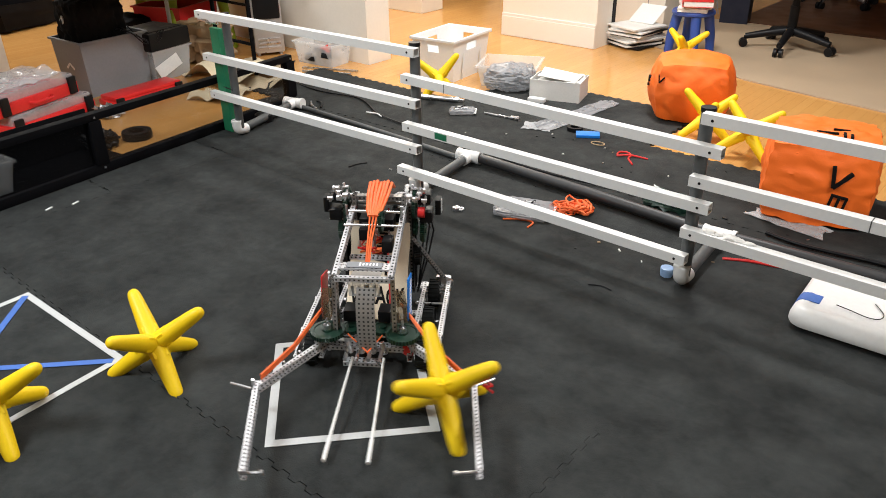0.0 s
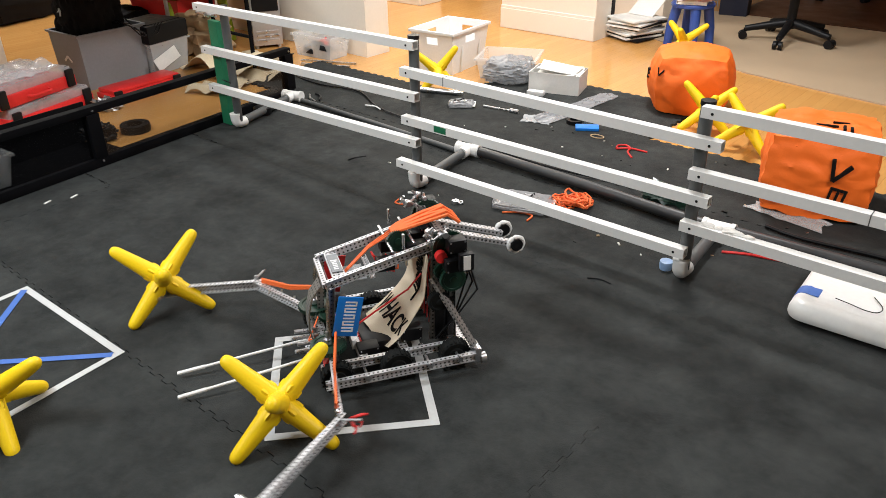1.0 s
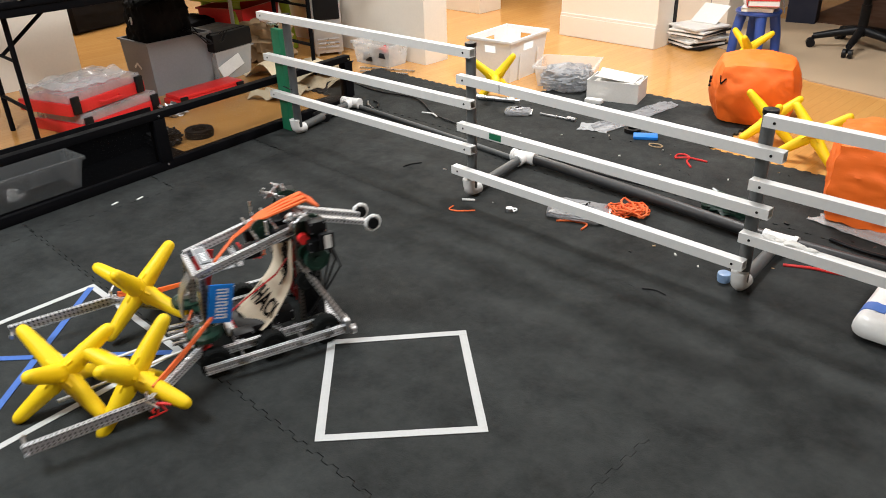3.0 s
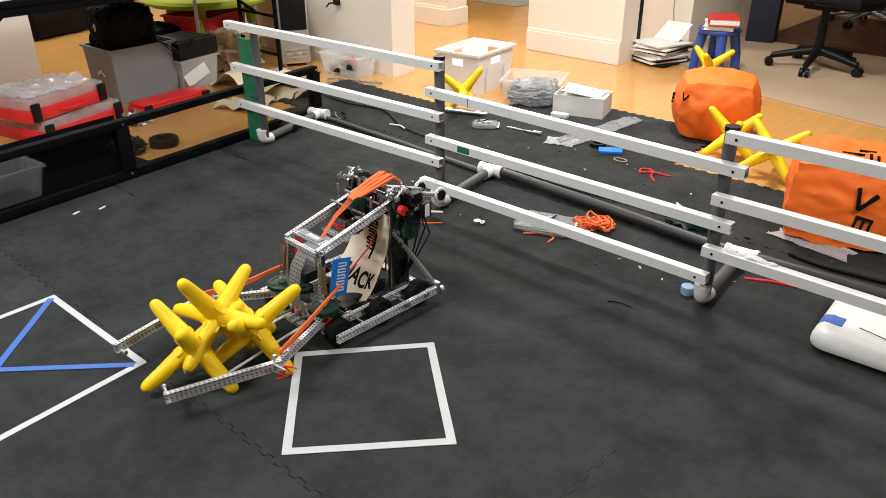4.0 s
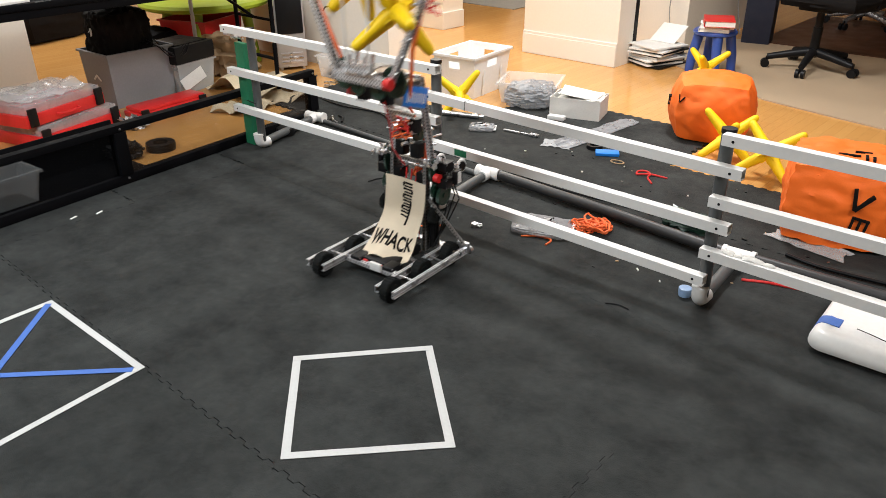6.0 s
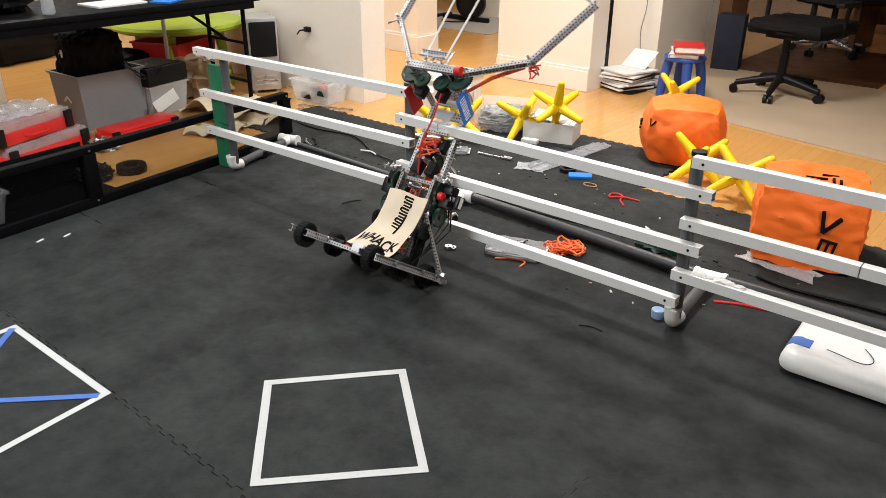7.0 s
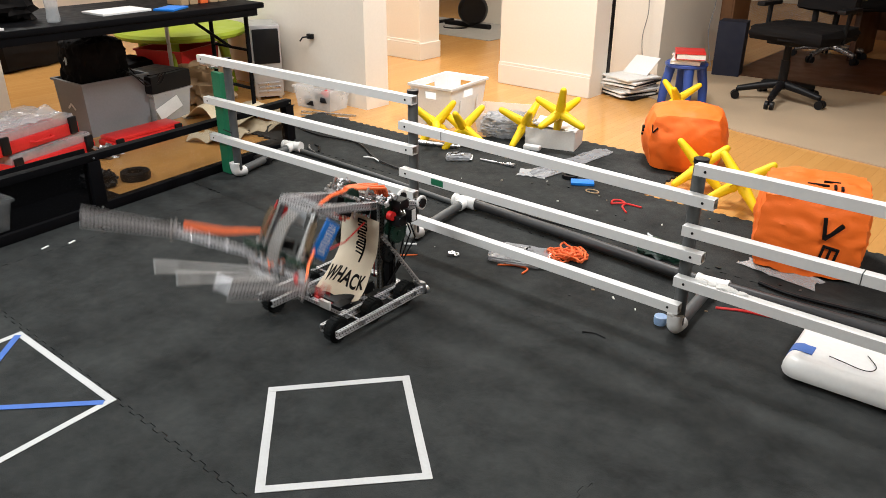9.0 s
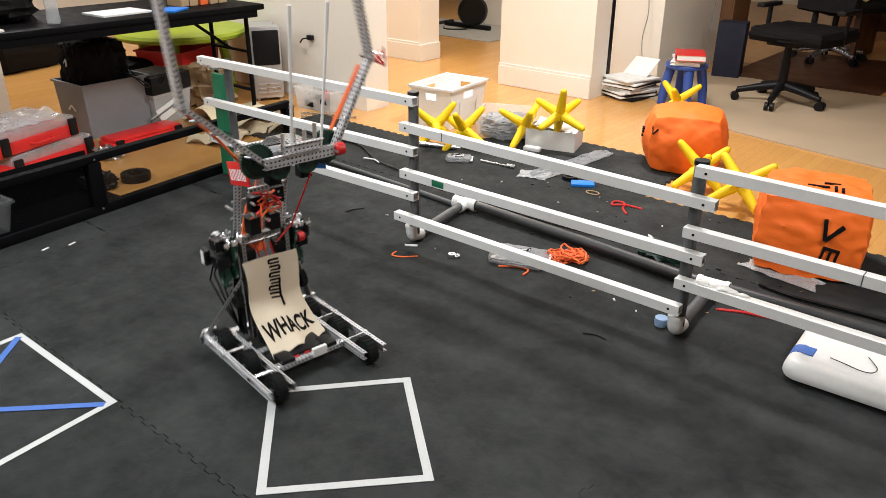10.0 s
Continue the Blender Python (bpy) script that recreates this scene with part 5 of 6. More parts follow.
def gear(parent, x, y, z, r, w=0.01, mat=None, flat=False):
    """A toothed wheel with a raised hub; flat: its axle stands upright."""
    bm = bmesh.new()
    n = 36
    m = pose(x, y, z) if flat else pose(x, y, z, 90)
    rings = []
    for q, h in ((0.3, -0.003), (0.32, 0.002), (0.8, 0.002), (0.84, 0.0), (1.0, 0.0)):
        rings.append((q, -w / 2 + h))
    rings += [(q, -z2) for q, z2 in reversed(rings)]
    loops = []
    for q, z2 in rings:
        loop = []
        for k in range(2 * n):
            rr = r * q + (0.0035 if q == 1.0 and k % 2 else 0.0)
            loop.append(bm.verts.new(m @ Vector((rr * math.cos(math.pi * k / n), rr * math.sin(math.pi * k / n), z2))))
        loops.append(loop)
    for p, q in zip(loops, loops[1:]):
        for k in range(2 * n):
            bm.faces.new((p[k], p[(k + 1) % (2 * n)], q[(k + 1) % (2 * n)], q[k]))
    bm.faces.new(loops[0][::-1])
    bm.faces.new(loops[-1])
    bmesh.ops.recalc_face_normals(bm, faces=bm.faces[:])
    return part("gear", bm, mat or DARK_GREEN, parent, "dark green plastic gear")


def motor(parent, x, y, z, s=(0.05, 0.04, 0.036), mat=None, name="motor"):
    bm = bmesh.new()
    box(bm, (x, y, z), s, 0.003)
    ob = part(name, bm, mat or BLACK, parent, "black motor housing" if mat is None else "")
    if ob.parent.parent is None:
        for dx, dz in ((-0.4, -0.38), (-0.4, 0.38), (0.4, -0.38), (0.4, 0.38)):
            bm = bmesh.new()
            tube(bm, [(x + dx * s[0], y - s[1] * 0.52, z + dz * s[2]), (x + dx * s[0], y + s[1] * 0.52, z + dz * s[2])], 0.0028, 6)
            part("screw", bm, STEEL, ob)
    return ob


def bar(parent, p0, p1, w=0.025, h=0.0127, roll=0.0, name="channel"):
    bm = bmesh.new()
    channel(bm, p0, p1, w, h, roll)
    # Tower and claw uprights, braces and tower bars get the shade-darkened copy.
    return part(name, bm, ALU_SHADED if name in ("upright", "brace", "claw_upright", "tower_crossbar") else ALU, parent, smooth=False)


def plate(parent, x, y, z, mat, label, side):
    """A team plate: a coloured sheet with the mark on it as plain white bars."""
    lean = pose(x, y, z, 0, -13, 0)
    bm = bmesh.new()
    box(bm, (0, 0, 0), (0.068, 0.004, 0.122), 0.0012, lean)
    ob = part("name_plate", bm, mat, parent, label)
    bm = bmesh.new()
    for k in range(5):
        zz = -0.044 + 0.02 * k
        box(bm, (-0.003, side * 0.0025, zz), (0.032, 0.0014, 0.0042), 0, lean)
        box(bm, (-0.017 + 0.028 * (k % 2), side * 0.0025, zz + 0.005), (0.0042, 0.0014, 0.012), 0, lean)
        box(bm, (-0.003, side * 0.0025, zz + 0.010), (0.032, 0.0014, 0.0042), 0, lean)
    part("marking", bm, WHITE_INK, ob, "white marks")
    return ob


def cloth_point(u, v):
    """The canvas apron: u across, v from the tower's top to the base, where it curls forward."""
    x = -0.112 + 0.03 * v + 0.125 * (max(0, v - 0.45) / 0.55) ** 1.7
    z = 0.322 - 0.268 * v + 0.06 * max(0, v - 0.8) ** 1.2
    x += 0.005 * math.sin(7 * u + 3 * v) + 0.007 * math.sin(9 * v + 2 * u) * v + 0.02 * (v ** 3) * math.sin(5.5 * u)
    y = (u - 0.5) * (0.19 + 0.06 * v * v - 0.045 * v) + 0.004 * math.sin(8 * v)
    return Vector((x, y, z + 0.004 * math.sin(6 * u) - 0.012 * (v ** 4) * math.sin(9 * u + 1)))


def apron(parent):
    bm = bmesh.new()
    nu, nv = 14, 26
    def sheet(off):
        g = []
        for j in range(nv + 1):
            row = []
            for i in range(nu + 1):
                u, v = i / nu, j / nv
                a, b, c = cloth_point(u, v), cloth_point(u + 0.01, v), cloth_point(u, v + 0.01)
                n = (b - a).cross(c - a).normalized()
                row.append(bm.verts.new(a + n * off))
            g.append(row)
        return g
    f, b = sheet(0.001), sheet(-0.001)
    for j in range(nv):
        for i in range(nu):
            bm.faces.new((f[j][i], f[j][i + 1], f[j + 1][i + 1], f[j + 1][i]))
            bm.faces.new((b[j][i], b[j + 1][i], b[j + 1][i + 1], b[j][i + 1]))
    for j in range(nv):
        bm.faces.new((f[j][0], f[j + 1][0], b[j + 1][0], b[j][0]))
        bm.faces.new((f[j][nu], b[j][nu], b[j + 1][nu], f[j + 1][nu]))
    bmesh.ops.recalc_face_normals(bm, faces=bm.faces[:])
    ob = part("canvas_apron", bm, CLOTH, parent, "unbleached canvas cloth lettered in black ink")
    # the readable word, bent onto the cloth
    cu = bpy.data.curves.new("word", "FONT")
    cu.body, cu.size, cu.align_x, cu.offset = "WHACK", 1.0, "CENTER", 0.03
    tmp = bpy.data.objects.new("word", cu)
    me = bpy.data.meshes.new_from_object(tmp)
    bpy.data.objects.remove(tmp)
    bm = bmesh.new()
    bm.from_mesh(me)
    bmesh.ops.subdivide_edges(bm, edges=bm.edges[:], cuts=2)
    xs = [v.co.x for v in bm.verts]
    ys = [v.co.y for v in bm.verts]
    for v in bm.verts:
        u = 0.5 + 0.9 * (v.co.x / (max(xs) - min(xs)))
        w = 0.88 - 0.16 * (v.co.y - min(ys)) / (max(ys) - min(ys))
        a, b, c = cloth_point(u, w), cloth_point(u + 0.01, w), cloth_point(u, w + 0.01)
        n = (b - a).cross(c - a).normalized()
        if n.x < 0:
            n = -n
        v.co = a + n * 0.0022
    part("word", bm, INK, ob, "the word WHACK in black ink", smooth=False)
    # a column of strokes that cannot be read
    bm = bmesh.new()
    def stroke(u0, v0, u1, v1, w=0.0056):
        pts = []
        for k in range(4):
            q = k / 3
            u, v = u0 + (u1 - u0) * q, v0 + (v1 - v0) * q
            a, b, c = cloth_point(u, v), cloth_point(u + 0.01, v), cloth_point(u, v + 0.01)
            n = (b - a).cross(c - a).normalized()
            if n.x < 0:
                n = -n
            pts.append(a + n * 0.0012)
        tube(bm, pts, w * 0.55, 5)
    for k in range(6):
        v = 0.06 + 0.085 * k
        u = 0.45 - 0.006 * k
        stroke(u, v, u + 0.2, v, 0.0075)
        stroke(u if k % 2 == 0 else u + 0.2, v, u if k % 2 == 0 else u + 0.2, v + 0.045, 0.0075)
        stroke(u + 0.02, v + 0.045, u + 0.2, v + 0.045, 0.0065)
    stroke(0.63, 0.3, 0.62, 0.62, 0.007)
    part("ink_scrawl", bm, INK, ob, "black ink strokes")
    return ob


def jaw(arm, side):
    """One tine of the claw: an inner link with elastic bands and an outer link with a peg at the tip. Its origin is the hinge."""
    bm = bmesh.new()
    e = Vector((0.2, side * 0.185, 0.0))
    tip = e + Vector((0.3, side * 0.004, -0.013))
    channel(bm, (0, 0, 0), e, 0.025, 0.0127, 90)
    ob = part("jaw", bm, ALU, arm, "hinged claw arm of punched aluminium", smooth=False)
    ob.location = (0.352, side * 0.112, -0.274)
    bm = bmesh.new()
    channel(bm, e - Vector((0.015, 0, 0)), tip, 0.03, 0.0127, 90)
    part("tine", bm, ALU, ob, smooth=False)
    bm = bmesh.new()
    for k in range(3):
        d = Vector((0, 0, 0.006 * k))
        tube(bm, [Vector((-0.06, -side * 0.01, 0.09)) + d * 0.4, Vector((0.08, side * 0.085, 0.035)) + d, e * 0.9 + Vector((0, 0, 0.016)) + d], 0.0035, 6)
    part("elastic_band", bm, ORANGE, ob, "stretched orange rubber bands")
    bm = bmesh.new()
    tube(bm, [e + Vector((0, 0, -0.03)), e + Vector((0, 0, 0.03))], 0.005, 8)
    tube(bm, [e + Vector((0.01, side * 0.005, 0.01)), e + Vector((-0.015, side * 0.06, 0.014))], 0.0035, 8)
    part("hinge_pin", bm, STEEL, ob)
    bm = bmesh.new()
    tube(bm, [tip + Vector((-0.008, 0, 0)), tip + Vector((-0.004, -side * 0.045, 0.0))], 0.0045, 8)
    tube(bm, [tip + Vector((-0.004, -side * 0.045, 0.0)), tip + Vector((-0.004, -side * 0.052, 0.0))], 0.007, 8)
    part("tip_peg", bm, STEEL, ob)
    for k in range(4):
        q = 0.12 + 0.22 * k
        bm = bmesh.new()
        tube(bm, [e * q + Vector((0, -side * 0.004, -0.016)), e * q + Vector((0, side * 0.01, 0.017))], 0.0035, 6)
        part("screw", bm, STEEL, ob)
    if side > 0:
        bm = bmesh.new()
        for k in range(5):
            a = 1.3 * k
            tube(bm, [e + Vector((-0.02, 0.02, 0.0)), e + Vector((-0.02 + 0.02 * math.cos(a), 0.045, 0.02 * math.sin(a))), e + Vector((-0.02 + 0.03 * math.cos(a + 1), 0.055, 0.012 * math.sin(a)))], 0.003, 6)
        part("rubber_knot", bm, RED, ob, "red rubber link")
    return ob


def ribbon(parent, pts, w, name, mat, label, t=0.002):
    """A bent strip of sheet, w wide across y, along points in a plane of constant y."""
    bm = bmesh.new()
    pts = [Vector(p) for p in pts]
    rows = []
    for k, p in enumerate(pts):
        d = (pts[min(k + 1, len(pts) - 1)] - pts[max(k - 1, 0)]).normalized()
        n = d.cross(Vector((0, 1, 0))).normalized()
        y = Vector((0, w / 2, 0))
        rows.append([bm.verts.new(v) for v in (p - y + n * t, p + y + n * t, p + y - n * t, p - y - n * t)])
    for a, b in zip(rows, rows[1:]):
        for j in range(4):
            bm.faces.new((a[j], a[(j + 1) % 4], b[(j + 1) % 4], b[j]))
    bm.faces.new(rows[0])
    bm.faces.new(rows[-1][::-1])
    bmesh.ops.recalc_face_normals(bm, faces=bm.faces[:])
    uv = bm.loops.layers.uv.verify()
    run = [0.0]
    for a, b in zip(pts, pts[1:]):
        run.append(run[-1] + (b - a).length)
    along = {v: run[k] for k, row in enumerate(rows) for v in row}
    for f in bm.faces:
        for l in f.loops:
            l[uv].uv = (along[l.vert], l.vert.co.y)
    return part(name, bm, mat, parent, label)


def build_robot():
    r = root("robot", pose(-1.16, 1.469, 0, 0, 0, -55), "wheeled competition robot of punched aluminium with a lifting claw", "robot")
    # drive base
    for s in (1, -1):
        for y, x0 in ((0.197, -0.215), (0.122, -0.195)):
            bar(r, (x0, s * y, 0.053), (0.213, s * y, 0.053), 0.025, 0.0127, 90 * s, "side_rail")
        for x in (-0.16, 0.008, 0.176):
            wheel(r, x, s * 0.16, 0.0455, 0.0435)
        bm = bmesh.new()
        box(bm, (-0.215, s * 0.185, 0.057), (0.02, 0.05, 0.045), 0.006)
        tube(bm, [(-0.224, s * 0.2, 0.042), (-0.239, s * 0.2, 0.042)], 0.016, 12)
        part("corner_gusset", bm, STEEL, r)
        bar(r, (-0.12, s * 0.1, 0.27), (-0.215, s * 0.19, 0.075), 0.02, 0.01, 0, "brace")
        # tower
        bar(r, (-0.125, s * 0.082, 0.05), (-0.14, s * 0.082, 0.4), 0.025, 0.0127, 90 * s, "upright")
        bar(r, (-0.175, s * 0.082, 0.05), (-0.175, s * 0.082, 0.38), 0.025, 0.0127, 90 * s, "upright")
        bm = bmesh.new()
        tube(bm, [(-0.15, s * 0.098, 0.07), (-0.155, s * 0.1, 0.2), (-0.15, s * 0.098, 0.34)], 0.004, 6)
        tube(bm, [(-0.16, s * 0.102, 0.07), (-0.163, s * 0.106, 0.22), (-0.14, s * 0.1, 0.36)], 0.003, 6)
        part("cable", bm, BLACK, r)
        gear(r, -0.165, s * 0.105, 0.36, 0.045)
        gear(r, -0.145, s * 0.108, 0.29, 0.022)
        motor(r, -0.175, s * 0.135, 0.38)
        motor(r, -0.165, s * 0.14, 0.325)
        if s > 0:
            bm = bmesh.new()
            tube(bm, [(-0.135, s * 0.118, 0.345), (-0.135, s * 0.138, 0.345)], 0.016, 18)
            part("hub_cap", bm, RED, r, "red hub cap")
        motor(r, -0.15, s * 0.055, 0.33, (0.05, 0.036, 0.04))
        motor(r, -0.15, s * 0.05, 0.2, (0.045, 0.034, 0.06))
        motor(r, -0.06, s * 0.06, 0.075, (0.06, 0.04, 0.04))
        bm = bmesh.new()
        box(bm, (-0.15, s * 0.098, 0.13), (0.055, 0.003, 0.13), 0.001)
        part("side_plate", bm, BLACK, r)
        bm = bmesh.new()
        box(bm, (-0.19, s * 0.175, 0.345), (0.04, 0.018, 0.05), 0.003)
        pack = part("end_box", bm, BLACK, r)
        bm = bmesh.new()
        box(bm, (-0.19, s * 0.1845, 0.345), (0.02, 0.0015, 0.042))
        part("sticker", bm, WHITE_PLASTIC, pack, "white sticker")
        gear(r, -0.13, s * 0.115, 0.2, 0.028, 0.02, RUBBER)
        gear(r, -0.168, s * 0.128, 0.27, 0.034, 0.014)
        for k in range(7):
            bm = bmesh.new()
            q = 2.4 * k
            x, y, z = -0.13 + 0.03 * math.sin(q), s * (0.088 + 0.009 * k), 0.4 + 0.006 * (k % 3)
            tube(bm, [(x, y - 0.008, z), (x, y + 0.008, z)], 0.009 if k % 2 else 0.006, 8)
            tube(bm, [(x - 0.018 * math.cos(q), y, z - 0.01), (x + 0.018 * math.cos(q), y + 0.006 * math.sin(q), z + 0.014)], 0.0036, 6)
            part("shaft_collar", bm, STEEL, r, "bright steel collar with a screw")
        for k in range(3):
            bm = bmesh.new()
            tube(bm, [(-0.185 - 0.006 * k, s * (0.11 + 0.01 * k), 0.37), (-0.21 - 0.01 * k, s * (0.13 + 0.012 * k), 0.28 - 0.02 * k), (-0.18, s * (0.118 + 0.01 * k), 0.16), (-0.14 + 0.01 * k, s * 0.11, 0.07)], 0.003, 6)
            part("cable", bm, BLACK, r)
        for k, x in enumerate((-0.16, -0.075, 0.1)):
            bm = bmesh.new()
            tube(bm, [(x, s * 0.108, 0.058), (x, s * 0.212, 0.058)], 0.0038, 7)
            for y in (0.112, 0.206):
                tube(bm, [(x, s * y, 0.058), (x, s * (y + 0.007), 0.058)], 0.0085, 10)
            part("axle_collar", bm, STEEL, r)
        # rear hook
        bar(r, (-0.17, s * 0.035, 0.375), (-0.375, s * 0.035, 0.305), 0.025, 0.0127, 0, "rear_arm")
        omni(r, -0.385, s * 0.05, 0.3)
        motor(r, 0.07, s * 0.075, 0.052, (0.06, 0.045, 0.035))
    for x, z, half in ((-0.2, 0.053, 0.197), (0.09, 0.055, 0.125), (-0.03, 0.05, 0.125)):
        bar(r, (x, -half, z), (x, half, z), 0.025, 0.0127, 0, "crossbar")
    for z in (0.16, 0.39):
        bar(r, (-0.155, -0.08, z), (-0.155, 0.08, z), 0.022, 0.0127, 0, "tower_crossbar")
    bm = bmesh.new()
    box(bm, (0.03, 0, 0.055), (0.1, 0.14, 0.026), 0.004)
    brain = part("control_unit", bm, BLACK, r, "black control unit with red ports")
    bm = bmesh.new()
    for y in (-0.04, 0.0, 0.03):
        box(bm, (0.082, y, 0.055), (0.006, 0.02, 0.012), 0.001)
    part("port", bm, RED, brain)
    bm = bmesh.new()
    box(bm, (0.105, 0.03, 0.062), (0.012, 0.05, 0.03), 0.002)
    part("battery_clip", bm, WHITE_PLASTIC, r)
    bm = bmesh.new()
    for k in range(5):
        y = -0.05 + 0.025 * k
        tube(bm, [(-0.12, y, 0.09), (-0.13 + 0.01 * math.sin(k), y * 0.7, 0.18), (-0.12, y * 0.8 + 0.01, 0.27), (-0.15, y, 0.35)], 0.0026, 6)
    part("wiring", bm, RED, r, "red wiring inside the tower")
    apron(r)
    # lifting arm; its origin is the pivot at the tower's top
    bm = bmesh.new()
    tube(bm, [(0, -0.12, 0), (0, 0.12, 0)], 0.005, 10)
    arm = part("lift_arm", bm, STEEL, r, "lifting arm with claw")
    arm.location = PIVOT
    for s in (1, -1):
        bar(arm, (-0.03, s * 0.072, 0.012), (0.337, s * 0.072, -0.076), 0.025, 0.0127, 90 * s, "arm_rail")
        bar(arm, (0.325, s * 0.075, -0.08), (0.342, s * 0.078, -0.27), 0.02, 0.0127, 90 * s, "claw_upright")
        gear(arm, 0.35, s * 0.108, -0.245, 0.047, 0.013, None, True)
        gear(arm, 0.318, s * 0.045, -0.25, 0.03, 0.011, None, True)
        bm = bmesh.new()
        tube(bm, [(0.35, s * 0.108, -0.31), (0.35, s * 0.108, -0.2)], 0.0045, 8)
        tube(bm, [(0.35, s * 0.108, -0.236), (0.35, s * 0.108, -0.222)], 0.011, 10)
        part("hinge_shaft", bm, STEEL, arm)
        bm = bmesh.new()
        box(bm, (0.312, s * 0.112, -0.2), (0.02, 0.012, 0.05), 0.002, pose(0, 0, 0))
        part("plate_bracket", bm, STEEL, arm)
        motor(arm, 0.29, s * 0.05, -0.215, (0.05, 0.036, 0.036))
        bm = bmesh.new()
        tube(bm, [(0.38, s * 0.045 + 0.01, -0.31), (0.62, s * 0.052 + 0.018, -0.331), (0.76, s * 0.055 + 0.022, -0.343)], 0.0042, 8)
        tube(bm, [(0.685, s * 0.0535 + 0.02, -0.3366), (0.76, s * 0.055 + 0.022, -0.343)], 0.0056, 8)
        part("guide_rod", bm, WHITE_PLASTIC, arm, "thin white guide rod")
        jaw(arm, s)
    bar(arm, (0.338, -0.078, -0.071), (0.338, 0.078, -0.071), 0.014, 0.0127, 0, "arm_crossbar")
    bar(arm, (0.298, -0.072, -0.058), (0.298, 0.072, -0.058), 0.036, 0.006, 0, "arm_crossbar")
    bar(arm, (0.205, -0.062, -0.085), (0.205, 0.062, -0.085), 0.014, 0.01, 180, "arm_crossbar")
    bm = bmesh.new()
    box(bm, (0.298, 0, -0.0545), (0.03, 0.1, 0.003), 0.001)
    strip_ = part("label_strip", bm, GREYBOX, arm, "grey strip with pale marks")
    for k in range(6):
        bm = bmesh.new()
        box(bm, (0.298, -0.012 + 0.0095 * k, -0.0525), (0.013 if k else 0.018, 0.005, 0.0012))
        part("mark", bm, WHITE_INK, strip_)
    # hazy plate under the rails, and what sits between them
    bm = bmesh.new()
    box(bm, (0.262, 0, -0.094), (0.09, 0.085, 0.003), 0.001)
    box(bm, (0.325, 0, -0.11), (0.003, 0.09, 0.06), 0.001)
    part("clear_plate", bm, FROST, arm, "scuffed clear plastic plate")
    for x, y, z, size in ((0.07, 0.034, -0.03, (0.055, 0.036, 0.04)), (0.07, -0.034, -0.03, (0.055, 0.036, 0.04)), (0.165, 0.045, -0.055, (0.05, 0.03, 0.036))):
        motor(arm, x, y, z, size)
    for k in range(7):
        q = 1.7 * k
        bm = bmesh.new()
        tube(bm, [(0.10 + 0.008 * k, -0.05 + 0.016 * k, -0.05), (0.13 + 0.02 * math.sin(q), 0.045 * math.cos(q), -0.078 - 0.012 * math.sin(2 * q)), (0.16 + 0.015 * math.cos(q), 0.04 * math.sin(q), -0.085), (0.185, 0.05 * math.cos(1.3 * q), -0.06)], 0.0032, 6)
        part("wire", bm, RED if k % 3 else ORANGE, arm, "loose red wire")
    for k in range(8):
        q = 2.1 * k
        bm = bmesh.new()
        tube(bm, [(0.09 + 0.012 * k, 0.045 * math.sin(q), -0.045), (0.092 + 0.012 * k, 0.048 * math.sin(q), -0.074)], 0.0042 if k % 2 else 0.007, 7)
        part("screw", bm, STEEL, arm)
    bm = bmesh.new()
    tube(bm, [(0.09, -0.085, 0.012), (0.09, 0.085, 0.012)], 0.004, 8)
    tube(bm, [(0.15, -0.085, -0.005), (0.15, 0.085, -0.005)], 0.004, 8)
    for s in (1, -1):
        tube(bm, [(0.12, s * 0.08, 0.0), (0.12, s * 0.082, 0.045)], 0.004, 8)
    part("standoff", bm, STEEL, arm)
    gear(arm, 0.12, 0.02, -0.005, 0.03)
    motor(arm, 0.14, -0.02, -0.03, (0.05, 0.04, 0.036))
    bm = bmesh.new()
    for k in range(7):
        bm = bmesh.new()
        y = -0.03 + 0.01 * k
        tube(bm, [(-0.055, y * 1.1, 0.03), (-0.02, y * 1.1, 0.058 + 0.003 * (k % 3)), (0.04, y, 0.045 + 0.004 * (k % 2)), (0.11, y * 0.7, 0.027), (0.135, y * 0.4, 0.018)], 0.0052, 6)
        if k % 3 == 0:
            tube(bm, [(0.13, y * 0.35, 0.018), (0.2, y * 0.2, -0.02), (0.27, y * 0.15, -0.085)], 0.0026, 6)
        part("elastic_band", bm, ORANGE, arm, "stretched orange rubber band")
    ribbon(arm, [(0.345, 0.01, -0.1), (0.372, 0.01, -0.135), (0.385, 0.012, -0.18), (0.388, 0.012, -0.23), (0.38, 0.012, -0.28)], 0.052, "guard_strip", ALU_SHADED, "bent strip of punched metal")
    bar(arm, (0.39, -0.058, -0.312), (0.39, 0.058, -0.312), 0.025, 0.0127, 0, "rod_bar")
    bar(arm, (0.352, -0.112, -0.296), (0.352, 0.112, -0.296), 0.03, 0.0127, 180, "claw_bar")
    bm = bmesh.new()
    lathe(bm, [(0, -0.018), (0.014, -0.018), (0.018, -0.012), (0.018, 0.01), (0.012, 0.012), (0, 0.012)], 16, pose(0.352, 0.126, -0.294, -90, 0, 0))
    part("hub_cap", bm, RED, arm, "red hub cap")
    for k in range(4):
        bm = bmesh.new()
        y = -0.05 + 0.033 * k
        tube(bm, [(0.37, y, -0.29), (0.425 + 0.012 * (k % 2), y + 0.004, -0.285)], 0.006, 8)
        tube(bm, [(0.37, y, -0.262), (0.37, y + 0.01, -0.3)], 0.0075, 8)
        part("standoff", bm, STEEL, arm)
